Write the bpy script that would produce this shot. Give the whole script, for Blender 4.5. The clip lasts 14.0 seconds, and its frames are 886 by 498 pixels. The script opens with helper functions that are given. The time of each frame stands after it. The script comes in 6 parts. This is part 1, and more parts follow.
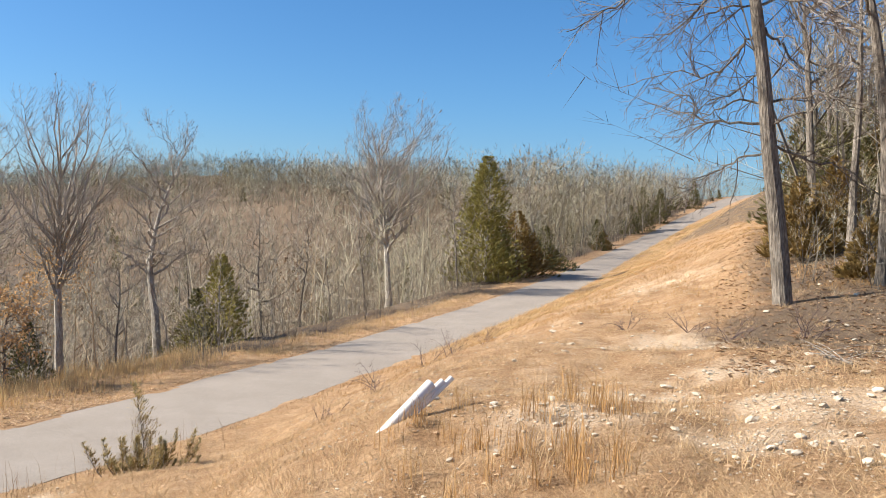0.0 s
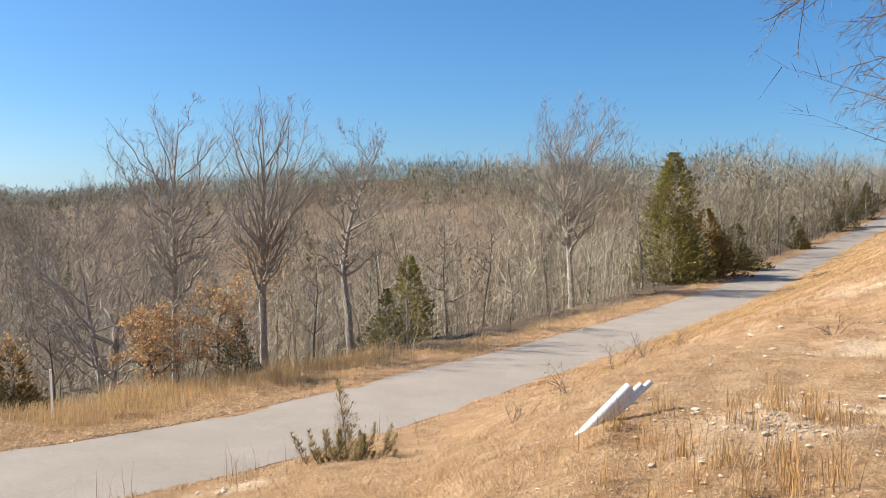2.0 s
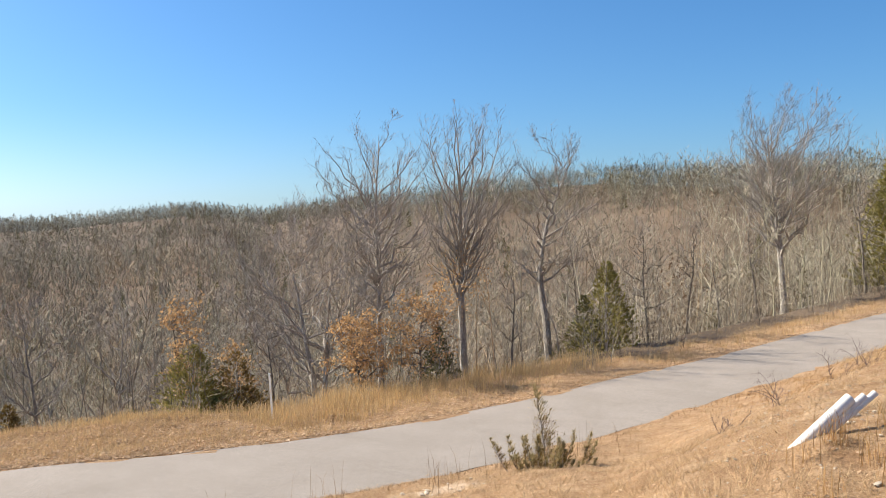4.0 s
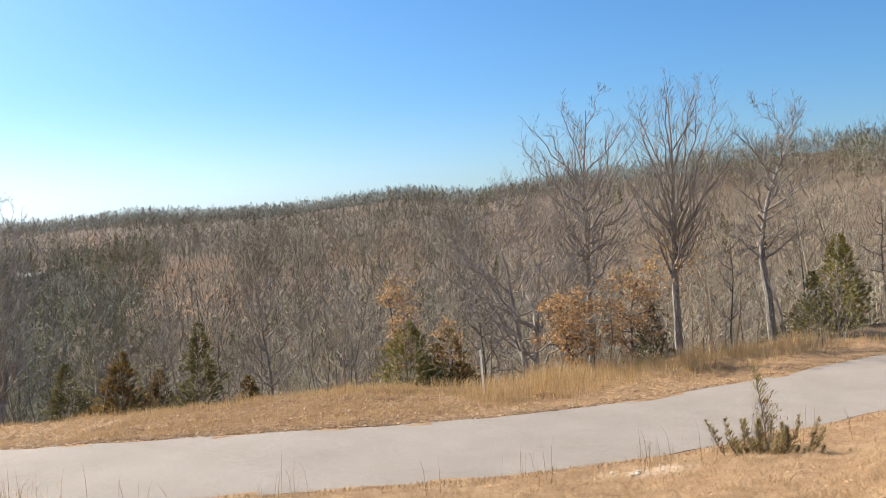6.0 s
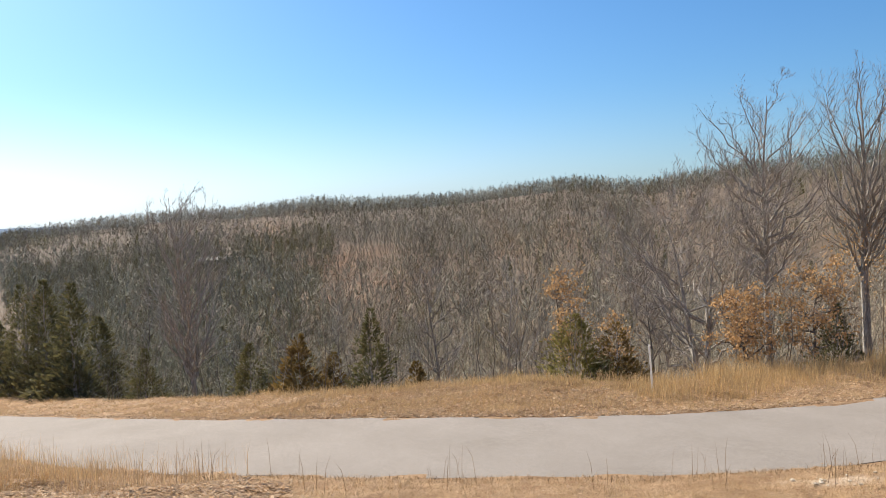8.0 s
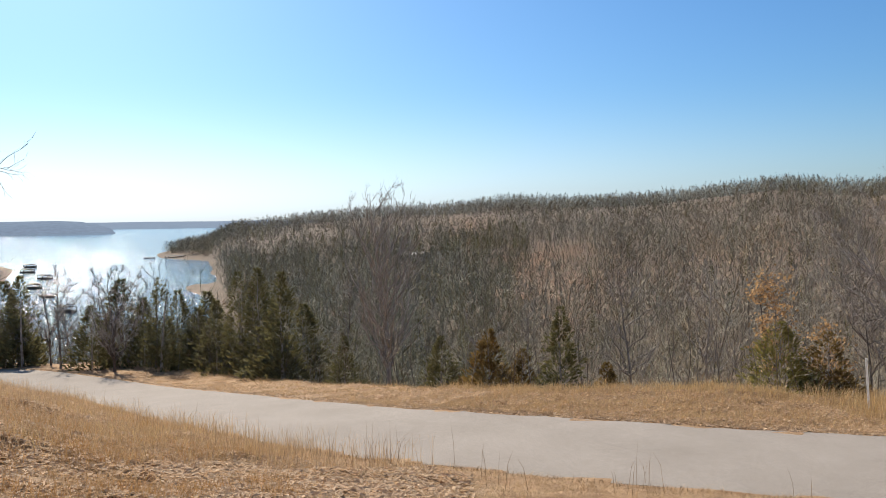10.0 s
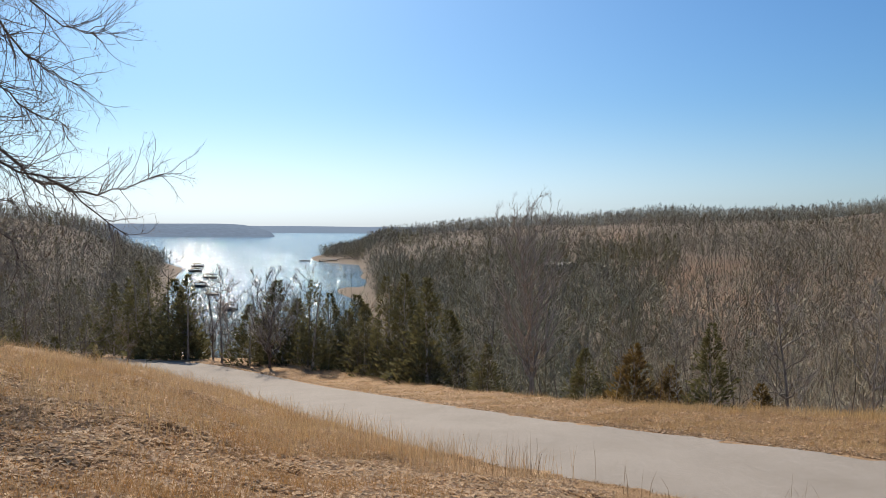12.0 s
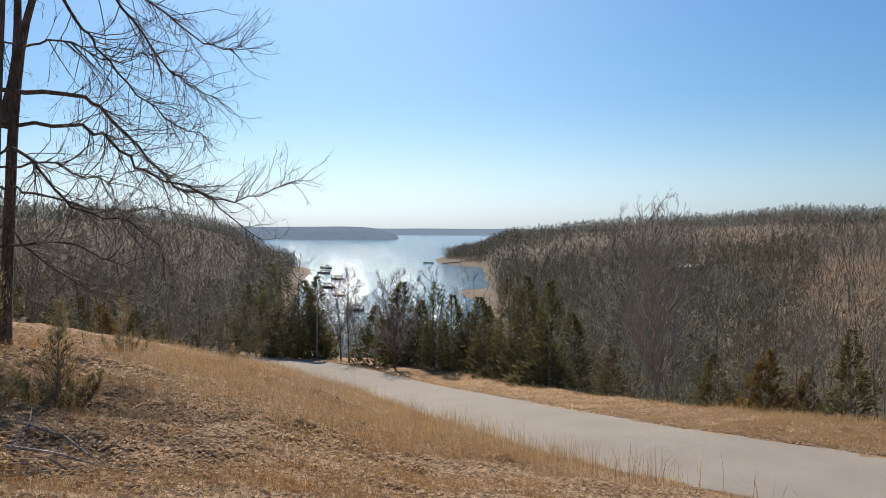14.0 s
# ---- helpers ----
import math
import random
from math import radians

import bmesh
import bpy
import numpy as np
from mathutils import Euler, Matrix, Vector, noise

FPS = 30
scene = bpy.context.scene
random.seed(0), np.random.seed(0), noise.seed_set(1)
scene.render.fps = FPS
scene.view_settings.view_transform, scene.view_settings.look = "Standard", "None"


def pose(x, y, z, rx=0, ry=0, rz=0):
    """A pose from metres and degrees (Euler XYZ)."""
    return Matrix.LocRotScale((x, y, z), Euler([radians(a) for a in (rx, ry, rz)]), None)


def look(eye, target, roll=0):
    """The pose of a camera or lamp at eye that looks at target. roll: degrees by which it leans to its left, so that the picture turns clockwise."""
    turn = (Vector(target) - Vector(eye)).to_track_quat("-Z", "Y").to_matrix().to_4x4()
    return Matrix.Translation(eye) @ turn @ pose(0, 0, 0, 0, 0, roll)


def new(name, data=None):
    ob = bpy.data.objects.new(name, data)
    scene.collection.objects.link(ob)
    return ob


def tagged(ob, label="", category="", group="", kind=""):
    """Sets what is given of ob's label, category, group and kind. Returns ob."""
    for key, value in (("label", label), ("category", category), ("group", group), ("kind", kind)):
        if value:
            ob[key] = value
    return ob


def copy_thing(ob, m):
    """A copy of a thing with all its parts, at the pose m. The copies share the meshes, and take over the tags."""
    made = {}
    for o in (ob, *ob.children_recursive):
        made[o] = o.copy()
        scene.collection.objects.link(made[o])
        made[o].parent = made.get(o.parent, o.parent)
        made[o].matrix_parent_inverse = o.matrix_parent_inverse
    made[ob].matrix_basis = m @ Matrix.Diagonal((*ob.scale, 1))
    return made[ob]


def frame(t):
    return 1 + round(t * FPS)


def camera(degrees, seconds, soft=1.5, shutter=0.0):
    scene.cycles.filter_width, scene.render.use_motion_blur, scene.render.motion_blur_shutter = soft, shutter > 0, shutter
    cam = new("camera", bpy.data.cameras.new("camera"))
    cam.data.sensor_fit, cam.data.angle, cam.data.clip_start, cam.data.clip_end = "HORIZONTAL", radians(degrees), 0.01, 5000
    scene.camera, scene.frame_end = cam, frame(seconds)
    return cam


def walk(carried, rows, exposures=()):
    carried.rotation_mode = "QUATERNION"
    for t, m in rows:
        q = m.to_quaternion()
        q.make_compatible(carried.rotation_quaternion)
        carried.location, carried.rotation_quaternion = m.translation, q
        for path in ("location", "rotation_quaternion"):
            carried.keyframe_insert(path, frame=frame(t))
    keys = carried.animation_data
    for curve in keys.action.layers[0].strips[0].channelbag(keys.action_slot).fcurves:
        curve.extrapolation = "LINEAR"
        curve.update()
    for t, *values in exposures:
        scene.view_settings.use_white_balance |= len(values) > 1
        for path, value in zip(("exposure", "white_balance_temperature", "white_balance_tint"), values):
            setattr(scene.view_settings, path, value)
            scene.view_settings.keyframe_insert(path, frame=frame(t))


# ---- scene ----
cam = camera(55.2, 14.0, soft=0.6)
PATH = [
    (0, (-0.000, 0.000, 0.000), (-0.000, 9.998, -0.177), 1.39),
    (0.5, (-0.048, 0.003, -0.002), (-0.474, 9.993, -0.152), 1.29),
    (1, (-0.099, -0.015, -0.001), (-0.997, 9.943, -0.141), 1.11),
    (1.5, (-0.140, -0.063, 0.006), (-1.604, 9.828, -0.153), 0.83),
    (2, (-0.167, -0.114, 0.026), (-2.269, 9.660, -0.189), 0.78),
    (2.5, (-0.177, -0.125, 0.035), (-2.885, 9.499, -0.170), 0.54),
    (3, (-0.168, -0.125, 0.030), (-3.401, 9.336, -0.120), 0.31),
    (5.5, (-0.074, 0.006, -0.026), (-5.958, 8.088, -0.285), -2.16),
    (6, (-0.056, -0.014, -0.018), (-6.426, 7.688, -0.339), -2.13),
    (6.5, (-0.049, -0.049, -0.008), (-6.781, 7.337, -0.368), -1.98),
    (7, (-0.051, -0.091, 0.003), (-7.067, 7.026, -0.349), -1.80),
    (7.5, (-0.079, -0.111, 0.004), (-7.493, 6.590, -0.367), -1.70),
    (8, (-0.111, -0.112, 0.000), (-7.839, 6.224, -0.375), -1.61),
    (10.5, (-0.217, 0.109, -0.068), (-9.406, 4.038, -0.426), -0.49),
    (11, (-0.223, 0.108, -0.065), (-9.579, 3.620, -0.421), -0.33),
    (11.5, (-0.217, 0.103, -0.062), (-9.703, 3.253, -0.355), 0.32),
    (12, (-0.193, 0.096, -0.055), (-9.786, 2.909, -0.300), 0.58),
    (12.5, (-0.156, 0.087, -0.045), (-9.838, 2.577, -0.305), 0.45),
    (13, (-0.114, 0.081, -0.034), (-9.865, 2.281, -0.288), 0.41),
    (13.5, (-0.072, 0.078, -0.023), (-9.916, 1.826, -0.251), 0.13),
    (14, (-0.037, 0.080, -0.012), (-9.935, 1.482, -0.245), 0.29),
]
walk(cam, [(t, look(eye, target, roll)) for t, eye, target, roll in PATH],
     exposures=[(0, 1.15), (3, 1.12), (5.5, 1.1), (7.5, 0.97), (8.5, 0.9), (10.5, 0.66), (14, 0.38)])

# ---- world, sun ----
SUN_AZ, SUN_EL = 92.0, 38.0     # degrees left of +y, degrees up
sun_dir = Vector((-math.sin(radians(SUN_AZ)) * math.cos(radians(SUN_EL)), math.cos(radians(SUN_AZ)) * math.cos(radians(SUN_EL)), math.sin(radians(SUN_EL))))
world = bpy.data.worlds.new("sky")
scene.world = world
world.use_nodes = True
wn = world.node_tree
sky = wn.nodes.new("ShaderNodeTexSky")
sky.sky_type = "NISHITA"
sky.sun_disc = False
sky.sun_elevation = radians(SUN_EL)
sky.sun_rotation = radians(-SUN_AZ)
sky.altitude, sky.air_density, sky.dust_density, sky.ozone_density = 300, 1.0, 1.5, 2.0
hue = wn.nodes.new("ShaderNodeMix")
hue.data_type, hue.blend_type = "RGBA", "MULTIPLY"
hue.inputs["Factor"].default_value = 1.0
hue.inputs["B"].default_value = (0.715, 0.955, 1.18, 1)
wn.links.new(sky.outputs[0], hue.inputs["A"])
sat = wn.nodes.new("ShaderNodeHueSaturation")
sat.inputs["Saturation"].default_value = 1.12
wn.links.new(hue.outputs["Result"], sat.inputs["Color"])
# paler towards the horizon
grey = wn.nodes.new("ShaderNodeRGBToBW")
wn.links.new(hue.outputs["Result"], grey.inputs[0])
pale = wn.nodes.new("ShaderNodeMix")
pale.data_type, pale.blend_type = "RGBA", "MULTIPLY"
pale.inputs["Factor"].default_value = 1.0
pale.inputs["B"].default_value = (0.92, 1.0, 1.27, 1)
wn.links.new(grey.outputs[0], pale.inputs["A"])
up = wn.nodes.new("ShaderNodeSeparateXYZ")
wn.links.new(wn.nodes.new("ShaderNodeTexCoord").outputs["Generated"], up.inputs[0])
low = wn.nodes.new("ShaderNodeMapRange")
low.inputs["From Min"].default_value, low.inputs["From Max"].default_value = -0.02, 0.16
low.inputs["To Min"].default_value, low.inputs["To Max"].default_value = 0.55, 0.0
low.interpolation_type = "SMOOTHSTEP"
wn.links.new(up.outputs["Z"], low.inputs["Value"])
haze = wn.nodes.new("ShaderNodeMix")
haze.data_type = "RGBA"
wn.links.new(sat.outputs[0], haze.inputs["A"])
wn.links.new(pale.outputs["Result"], haze.inputs["B"])
facing = wn.nodes.new("ShaderNodeVectorMath")
facing.operation = "DOT_PRODUCT"
facing.inputs[1].default_value = (sun_dir.x / math.cos(radians(SUN_EL)), sun_dir.y / math.cos(radians(SUN_EL)), 0)
wn.links.new(up.inputs[0].links[0].from_socket, facing.inputs[0])
near_sun = wn.nodes.new("ShaderNodeMapRange")
near_sun.interpolation_type = "SMOOTHSTEP"
near_sun.inputs["From Min"].default_value, near_sun.inputs["From Max"].default_value = 0.2, 1.0
wn.links.new(facing.outputs["Value"], near_sun.inputs["Value"])
# paler low down, most of all under the sun
much = wn.nodes.new("ShaderNodeMapRange")
much.inputs["To Min"].default_value, much.inputs["To Max"].default_value = 0.3, 1.0
wn.links.new(near_sun.outputs[0], much.inputs["Value"])
share = wn.nodes.new("ShaderNodeMath")
share.operation = "MULTIPLY"
wn.links.new(much.outputs[0], share.inputs[0])
wn.links.new(low.outputs[0], share.inputs[1])
wn.links.new(share.outputs[0], haze.inputs["Factor"])
band = wn.nodes.new("ShaderNodeMath")
band.operation = "MULTIPLY"
wn.links.new(near_sun.outputs[0], band.inputs[0])
wn.links.new(low.outputs[0], band.inputs[1])
glare = wn.nodes.new("ShaderNodeMix")
glare.data_type, glare.blend_type = "RGBA", "MULTIPLY"
glare.inputs["B"].default_value = (1.6, 1.5, 1.42, 1)
wn.links.new(band.outputs[0], glare.inputs["Factor"])
wn.links.new(haze.outputs["Result"], glare.inputs["A"])
# the light away from the sun is evened out
even = wn.nodes.new("ShaderNodeMapRange")
even.interpolation_type = "SMOOTHSTEP"
even.inputs["From Min"].default_value, even.inputs["From Max"].default_value = -0.1, 1.0
even.inputs["To Min"].default_value, even.inputs["To Max"].default_value = 1.12, 1.0
wn.links.new(facing.outputs["Value"], even.inputs["Value"])
level = wn.nodes.new("ShaderNodeVectorMath")
level.operation = "SCALE"
cool = wn.nodes.new("ShaderNodeMix")
cool.data_type, cool.blend_type = "RGBA", "MULTIPLY"
cool.inputs["B"].default_value = (0.93, 1.01, 1.08, 1)
wn.links.new(near_sun.outputs[0], cool.inputs["Factor"])
wn.links.new(glare.outputs["Result"], cool.inputs["A"])
wn.links.new(cool.outputs["Result"], level.inputs[0])
wn.links.new(even.outputs[0], level.inputs["Scale"])
wn.links.new(level.outputs[0], wn.nodes["Background"].inputs[0])
wn.nodes["Background"].inputs[1].default_value = 0.056
sun_data = bpy.data.lights.new("sun", "SUN")
sun_data.energy, sun_data.angle, sun_data.color = 5.0, radians(0.5), (1.0, 0.91, 0.78)
sun = new("sun", sun_data)
sun.matrix_world = look((0, 0, 60), Vector((0, 0, 60)) - sun_dir)


# ---- materials ----
def nodes_of(name, rough=0.9):
    m = bpy.data.materials.new(name)
    m.use_nodes = True
    nt = m.node_tree
    b = nt.nodes["Principled BSDF"]
    b.inputs["Roughness"].default_value = rough
    b.inputs["Specular IOR Level"].default_value = 0.25
    return m, nt, b


def ramp(nt, fac, stops):
    r = nt.nodes.new("ShaderNodeValToRGB")
    e = r.color_ramp.elements
    while len(e) < len(stops):
        e.new(0.5)
    for k, (p, c) in zip(e, stops):
        k.position, k.color = p, (*c, 1)
    nt.links.new(fac, r.inputs[0])
    return r.outputs[0]


def noise_tex(nt, scale, detail=6, rough=0.6, vec=None, stretch=None):
    n = nt.nodes.new("ShaderNodeTexNoise")
    n.inputs["Scale"].default_value, n.inputs["Detail"].default_value, n.inputs["Roughness"].default_value = scale, detail, rough
    if vec is None:
        vec = nt.nodes.new("ShaderNodeTexCoord").outputs["Object"]
    if stretch:
        mp = nt.nodes.new("ShaderNodeMapping")
        mp.inputs["Scale"].default_value = stretch
        nt.links.new(vec, mp.inputs[0])
        vec = mp.outputs[0]
    nt.links.new(vec, n.inputs["Vector"])
    return n.outputs["Fac"]


def mix(nt, fac, a, b, kind="MIX"):
    n = nt.nodes.new("ShaderNodeMix")
    n.data_type, n.blend_type = "RGBA", kind
    for sock, v in ((n.inputs["Factor"], fac), (n.inputs["A"], a), (n.inputs["B"], b)):
        if isinstance(v, (int, float)):
            sock.default_value = v
        elif isinstance(v, tuple):
            sock.default_value = (*v, 1)
        else:
            nt.links.new(v, sock)
    return n.outputs["Result"]


def bump(nt, b, height, strength, dist):
    n = nt.nodes.new("ShaderNodeBump")
    n.inputs["Strength"].default_value, n.inputs["Distance"].default_value = strength, dist
    nt.links.new(height, n.inputs["Height"])
    nt.links.new(n.outputs[0], b.inputs["Normal"])


def position(nt):
    return nt.nodes.new("ShaderNodeNewGeometry").outputs["Position"]


def varied(name, c1, c2, rough=0.9, scale=2.0, fine=25.0, per="island", spread=0.5, bumpy=0.0, stretch=None, trans=0.0):
    """Two tones by coarse and fine noise, and a step from piece to piece."""
    m, nt, b = nodes_of(name, rough)
    pos = position(nt)
    base = mix(nt, noise_tex(nt, scale, vec=pos, stretch=stretch), c1, c2)
    f = noise_tex(nt, fine, vec=pos, stretch=stretch)
    base = mix(nt, 0.35, base, ramp(nt, f, [(0.3, tuple(0.55 * v for v in c1)), (0.7, c2)]))
    if per == "island":
        rnd = nt.nodes.new("ShaderNodeNewGeometry").outputs["Random Per Island"]
    else:
        rnd = nt.nodes.new("ShaderNodeObjectInfo").outputs["Random"]
    lo, hi = 1 - spread, 1 + spread * 0.6
    base = mix(nt, 1.0, base, ramp(nt, rnd, [(0.0, (lo, lo, lo)), (1.0, (min(hi, 1.0),) * 3)]), "MULTIPLY")
    nt.links.new(base, b.inputs["Base Color"])
    if bumpy:
        bump(nt, b, f, 0.6, bumpy)
    if trans:
        t = nt.nodes.new("ShaderNodeBsdfTranslucent")
        nt.links.new(base, t.inputs["Color"])
        s = nt.nodes.new("ShaderNodeMixShader")
        s.inputs[0].default_value = trans
        nt.links.new(b.outputs[0], s.inputs[1])
        nt.links.new(t.outputs[0], s.inputs[2])
        nt.links.new(s.outputs[0], nt.nodes["Material Output"].inputs["Surface"])
    return m


def ground_material():
    """Dry grass thatch, pale stony soil and leaf litter, spread by where they lie."""
    m, nt, b = nodes_of("ground", 0.95)
    pos = position(nt)
    cover = nt.nodes.new("ShaderNodeAttribute")
    cover.attribute_name = "cover"
    sep = nt.nodes.new("ShaderNodeSeparateColor")
    nt.links.new(cover.outputs["Color"], sep.inputs[0])
    mid, fine = noise_tex(nt, 1.6, 8, 0.7, vec=pos), noise_tex(nt, 22, 8, 0.75, vec=pos)
    straw = mix(nt, ramp(nt, mid, [(0.35, (0, 0, 0)), (0.65, (1, 1, 1))]), (0.35, 0.203, 0.104), (0.65, 0.44, 0.252))
    straw = mix(nt, ramp(nt, fine, [(0.35, (0, 0, 0)), (0.7, (1, 1, 1))]), mix(nt, 0.75, straw, (0.13, 0.07, 0.03)), straw)
    soil = mix(nt, ramp(nt, fine, [(0.35, (0, 0, 0)), (0.65, (1, 1, 1))]), (0.38, 0.265, 0.165), (0.64, 0.5, 0.36))
    # brown leaves, with shade of the canopy taken into the colour
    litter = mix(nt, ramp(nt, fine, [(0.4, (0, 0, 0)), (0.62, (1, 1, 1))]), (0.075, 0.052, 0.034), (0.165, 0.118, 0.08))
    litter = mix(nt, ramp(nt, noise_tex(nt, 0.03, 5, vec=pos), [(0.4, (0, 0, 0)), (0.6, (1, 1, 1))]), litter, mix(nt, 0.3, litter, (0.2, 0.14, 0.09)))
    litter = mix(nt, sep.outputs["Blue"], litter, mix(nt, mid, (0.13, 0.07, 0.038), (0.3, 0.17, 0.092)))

    def edge(channel, width=0.25):
        a = nt.nodes.new("ShaderNodeMath")
        a.operation = "ADD"
        nt.links.new(channel, a.inputs[0])
        nt.links.new(mid, a.inputs[1])
        return ramp(nt, a.outputs[0], [(0.85 - width, (0, 0, 0)), (0.85 + width if 0.85 + width < 1 else 1.0, (1, 1, 1))])
    col = mix(nt, edge(sep.outputs["Red"]), straw, soil)
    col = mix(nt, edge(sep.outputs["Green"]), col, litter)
    nt.links.new(col, b.inputs["Base Color"])
    s = nt.nodes.new("ShaderNodeMath")
    s.operation = "ADD"
    nt.links.new(fine, s.inputs[0])
    nt.links.new(mid, s.inputs[1])
    bump(nt, b, s.outputs[0], 0.9, 0.06)
    return m


def road_material():
    m, nt, b = nodes_of("road", 0.95)
    b.inputs["Specular IOR Level"].default_value = 0.1
    pos = position(nt)
    big, grit = noise_tex(nt, 0.5, 5, vec=pos), noise_tex(nt, 60, 4, 0.8, vec=pos)
    c = mix(nt, ramp(nt, big, [(0.35, (0, 0, 0)), (0.65, (1, 1, 1))]), (0.295, 0.254, 0.213), (0.35, 0.303, 0.258))
    c = mix(nt, ramp(nt, grit, [(0.38, (0, 0, 0)), (0.58, (1, 1, 1))]), mix(nt, 0.6, c, (0.1, 0.095, 0.09)), mix(nt, ramp(nt, noise_tex(nt, 9, 5, 0.7, vec=pos), [(0.45, (0, 0, 0)), (0.7, (1, 1, 1))]), c, mix(nt, 0.3, c, (0.5, 0.46, 0.42))))
    v = nt.nodes.new("ShaderNodeTexVoronoi")
    v.feature, v.inputs["Scale"].default_value = "DISTANCE_TO_EDGE", 0.28
    wob = nt.nodes.new("ShaderNodeMixRGB")
    wob.inputs[0].default_value = 0.35
    nt.links.new(pos, wob.inputs[1])
    nn = nt.nodes.new("ShaderNodeTexNoise")
    nn.inputs["Scale"].default_value = 1.5
    nt.links.new(pos, nn.inputs["Vector"])
    nt.links.new(nn.outputs["Color"], wob.inputs[2])
    nt.links.new(wob.outputs[0], v.inputs["Vector"])
    c = mix(nt, ramp(nt, v.outputs["Distance"], [(0.0, (0.5, 0.5, 0.5)), (0.006, (1, 1, 1))]), mix(nt, 0.25, c, (0.1, 0.09, 0.085)), c)
    nt.links.new(c, b.inputs["Base Color"])
    bump(nt, b, grit, 0.5, 0.015)
    return m


def water_material():
    m, nt, b = nodes_of("water", 0.11)
    b.inputs["Base Color"].default_value = (0.02, 0.075, 0.11, 1)
    b.inputs["IOR"].default_value = 1.33
    b.inputs["Specular IOR Level"].default_value = 0.33
    pos = position(nt)
    a = nt.nodes.new("ShaderNodeMath")
    a.operation = "ADD"
    nt.links.new(noise_tex(nt, 0.35, 6, 0.65, vec=pos), a.inputs[0])
    nt.links.new(noise_tex(nt, 0.02, 3, 0.5, vec=pos), a.inputs[1])
    bump(nt, b, a.outputs[0], 0.5, 1.45)
    return m


def woods_material(name="woods", bright=1.0, warm=1.0):
    """Bark and twigs of a whole stand: each tree has its own tone of grey, tan, olive or russet."""
    m, nt, b = nodes_of(name, 0.95)
    pos = position(nt)
    tone = nt.nodes.new("ShaderNodeAttribute")
    tone.attribute_name = "tone"
    tones = [(0.0, (0.13, 0.108, 0.088)), (0.25, (0.21, 0.178, 0.148)), (0.45, (0.28, 0.253, 0.21)), (0.65, (0.35, 0.315, 0.26)), (0.82, (0.268, 0.248, 0.188)), (1.0, (0.3, 0.22, 0.15))]
    c = ramp(nt, tone.outputs["Fac"], [(p, (v[0] * bright * warm, v[1] * bright, v[2] * bright * 0.92)) for p, v in tones])
    rnd = nt.nodes.new("ShaderNodeNewGeometry").outputs["Random Per Island"]
    c = mix(nt, 1.0, c, ramp(nt, rnd, [(0.0, (0.55, 0.54, 0.52)), (1.0, (1, 1, 1))]), "MULTIPLY")
    wide = noise_tex(nt, 0.012, 3, 0.5, vec=pos)
    c = mix(nt, ramp(nt, wide, [(0.4, (0, 0, 0)), (0.62, (1, 1, 1))]), c, mix(nt, 1.0, c, (0.8, 0.83, 0.79), "MULTIPLY"))
    nt.links.new(c, b.inputs["Base Color"])
    return m


def stand_bark_material():
    """Dull bark of trees deep in a stand."""
    m, nt, b = nodes_of("stand_bark", 0.95)
    pos = position(nt)
    c = ramp(nt, noise_tex(nt, 0.25, 4, 0.6, vec=pos), [(0.3, (0.12, 0.1, 0.08)), (0.5, (0.2, 0.172, 0.14)), (0.7, (0.34, 0.3, 0.25))])
    rnd = nt.nodes.new("ShaderNodeNewGeometry").outputs["Random Per Island"]
    nt.links.new(mix(nt, 1.0, c, ramp(nt, rnd, [(0.0, (0.55, 0.55, 0.55)), (1.0, (1, 1, 1))]), "MULTIPLY"), b.inputs["Base Color"])
    return m


M_GROUND, M_ROAD, M_WATER = ground_material(), road_material(), water_material()
def bark_material(name, dark, light):
    """Furrowed bark: long ridges broken across, lichen-pale patches."""
    m, nt, b = nodes_of(name, 0.95)
    pos = position(nt)
    ridge = noise_tex(nt, 26, 6, 0.65, vec=pos, stretch=(1, 1, 0.16))
    patch = noise_tex(nt, 2.2, 5, 0.6, vec=pos)
    c = mix(nt, ramp(nt, ridge, [(0.38, (0, 0, 0)), (0.6, (1, 1, 1))]), tuple(0.55 * v for v in dark), mix(nt, ramp(nt, patch, [(0.35, (0, 0, 0)), (0.65, (1, 1, 1))]), dark, light))
    rnd = nt.nodes.new("ShaderNodeObjectInfo").outputs["Random"]
    c = mix(nt, 1.0, c, ramp(nt, rnd, [(0.0, (0.7, 0.7, 0.7)), (1.0, (1, 1, 1))]), "MULTIPLY")
    nt.links.new(c, b.inputs["Base Color"])
    bump(nt, b, ridge, 1.0, 0.05)
    return m


M_BARK = bark_material("bark", (0.42, 0.365, 0.305), (0.7, 0.63, 0.54))
M_BARK_OAK = bark_material("bark_oak", (0.2, 0.168, 0.135), (0.42, 0.37, 0.31))
M_BARK_DARK = bark_material("bark_dark", (0.14, 0.115, 0.095), (0.28, 0.24, 0.2))
M_TWIG = varied("twig", (0.32, 0.28, 0.24), (0.52, 0.46, 0.4), scale=1.0, fine=9, spread=0.4)
M_TWIG_DARK = varied("twig_dark", (0.15, 0.12, 0.1), (0.3, 0.25, 0.21), scale=1.0, fine=9, spread=0.45)
M_WOODS, M_STAND = woods_material("woods", 1.45), stand_bark_material()
# woods tones brightened: light put into the colour of stands that come out dark
M_WOODS_LIT = woods_material("thicket", 1.7, 1.02)
# haze towards the lake as a duller, less red tint of the woods
M_WOODS_HAZY = woods_material("woods_hazy", 1.35, 0.95)
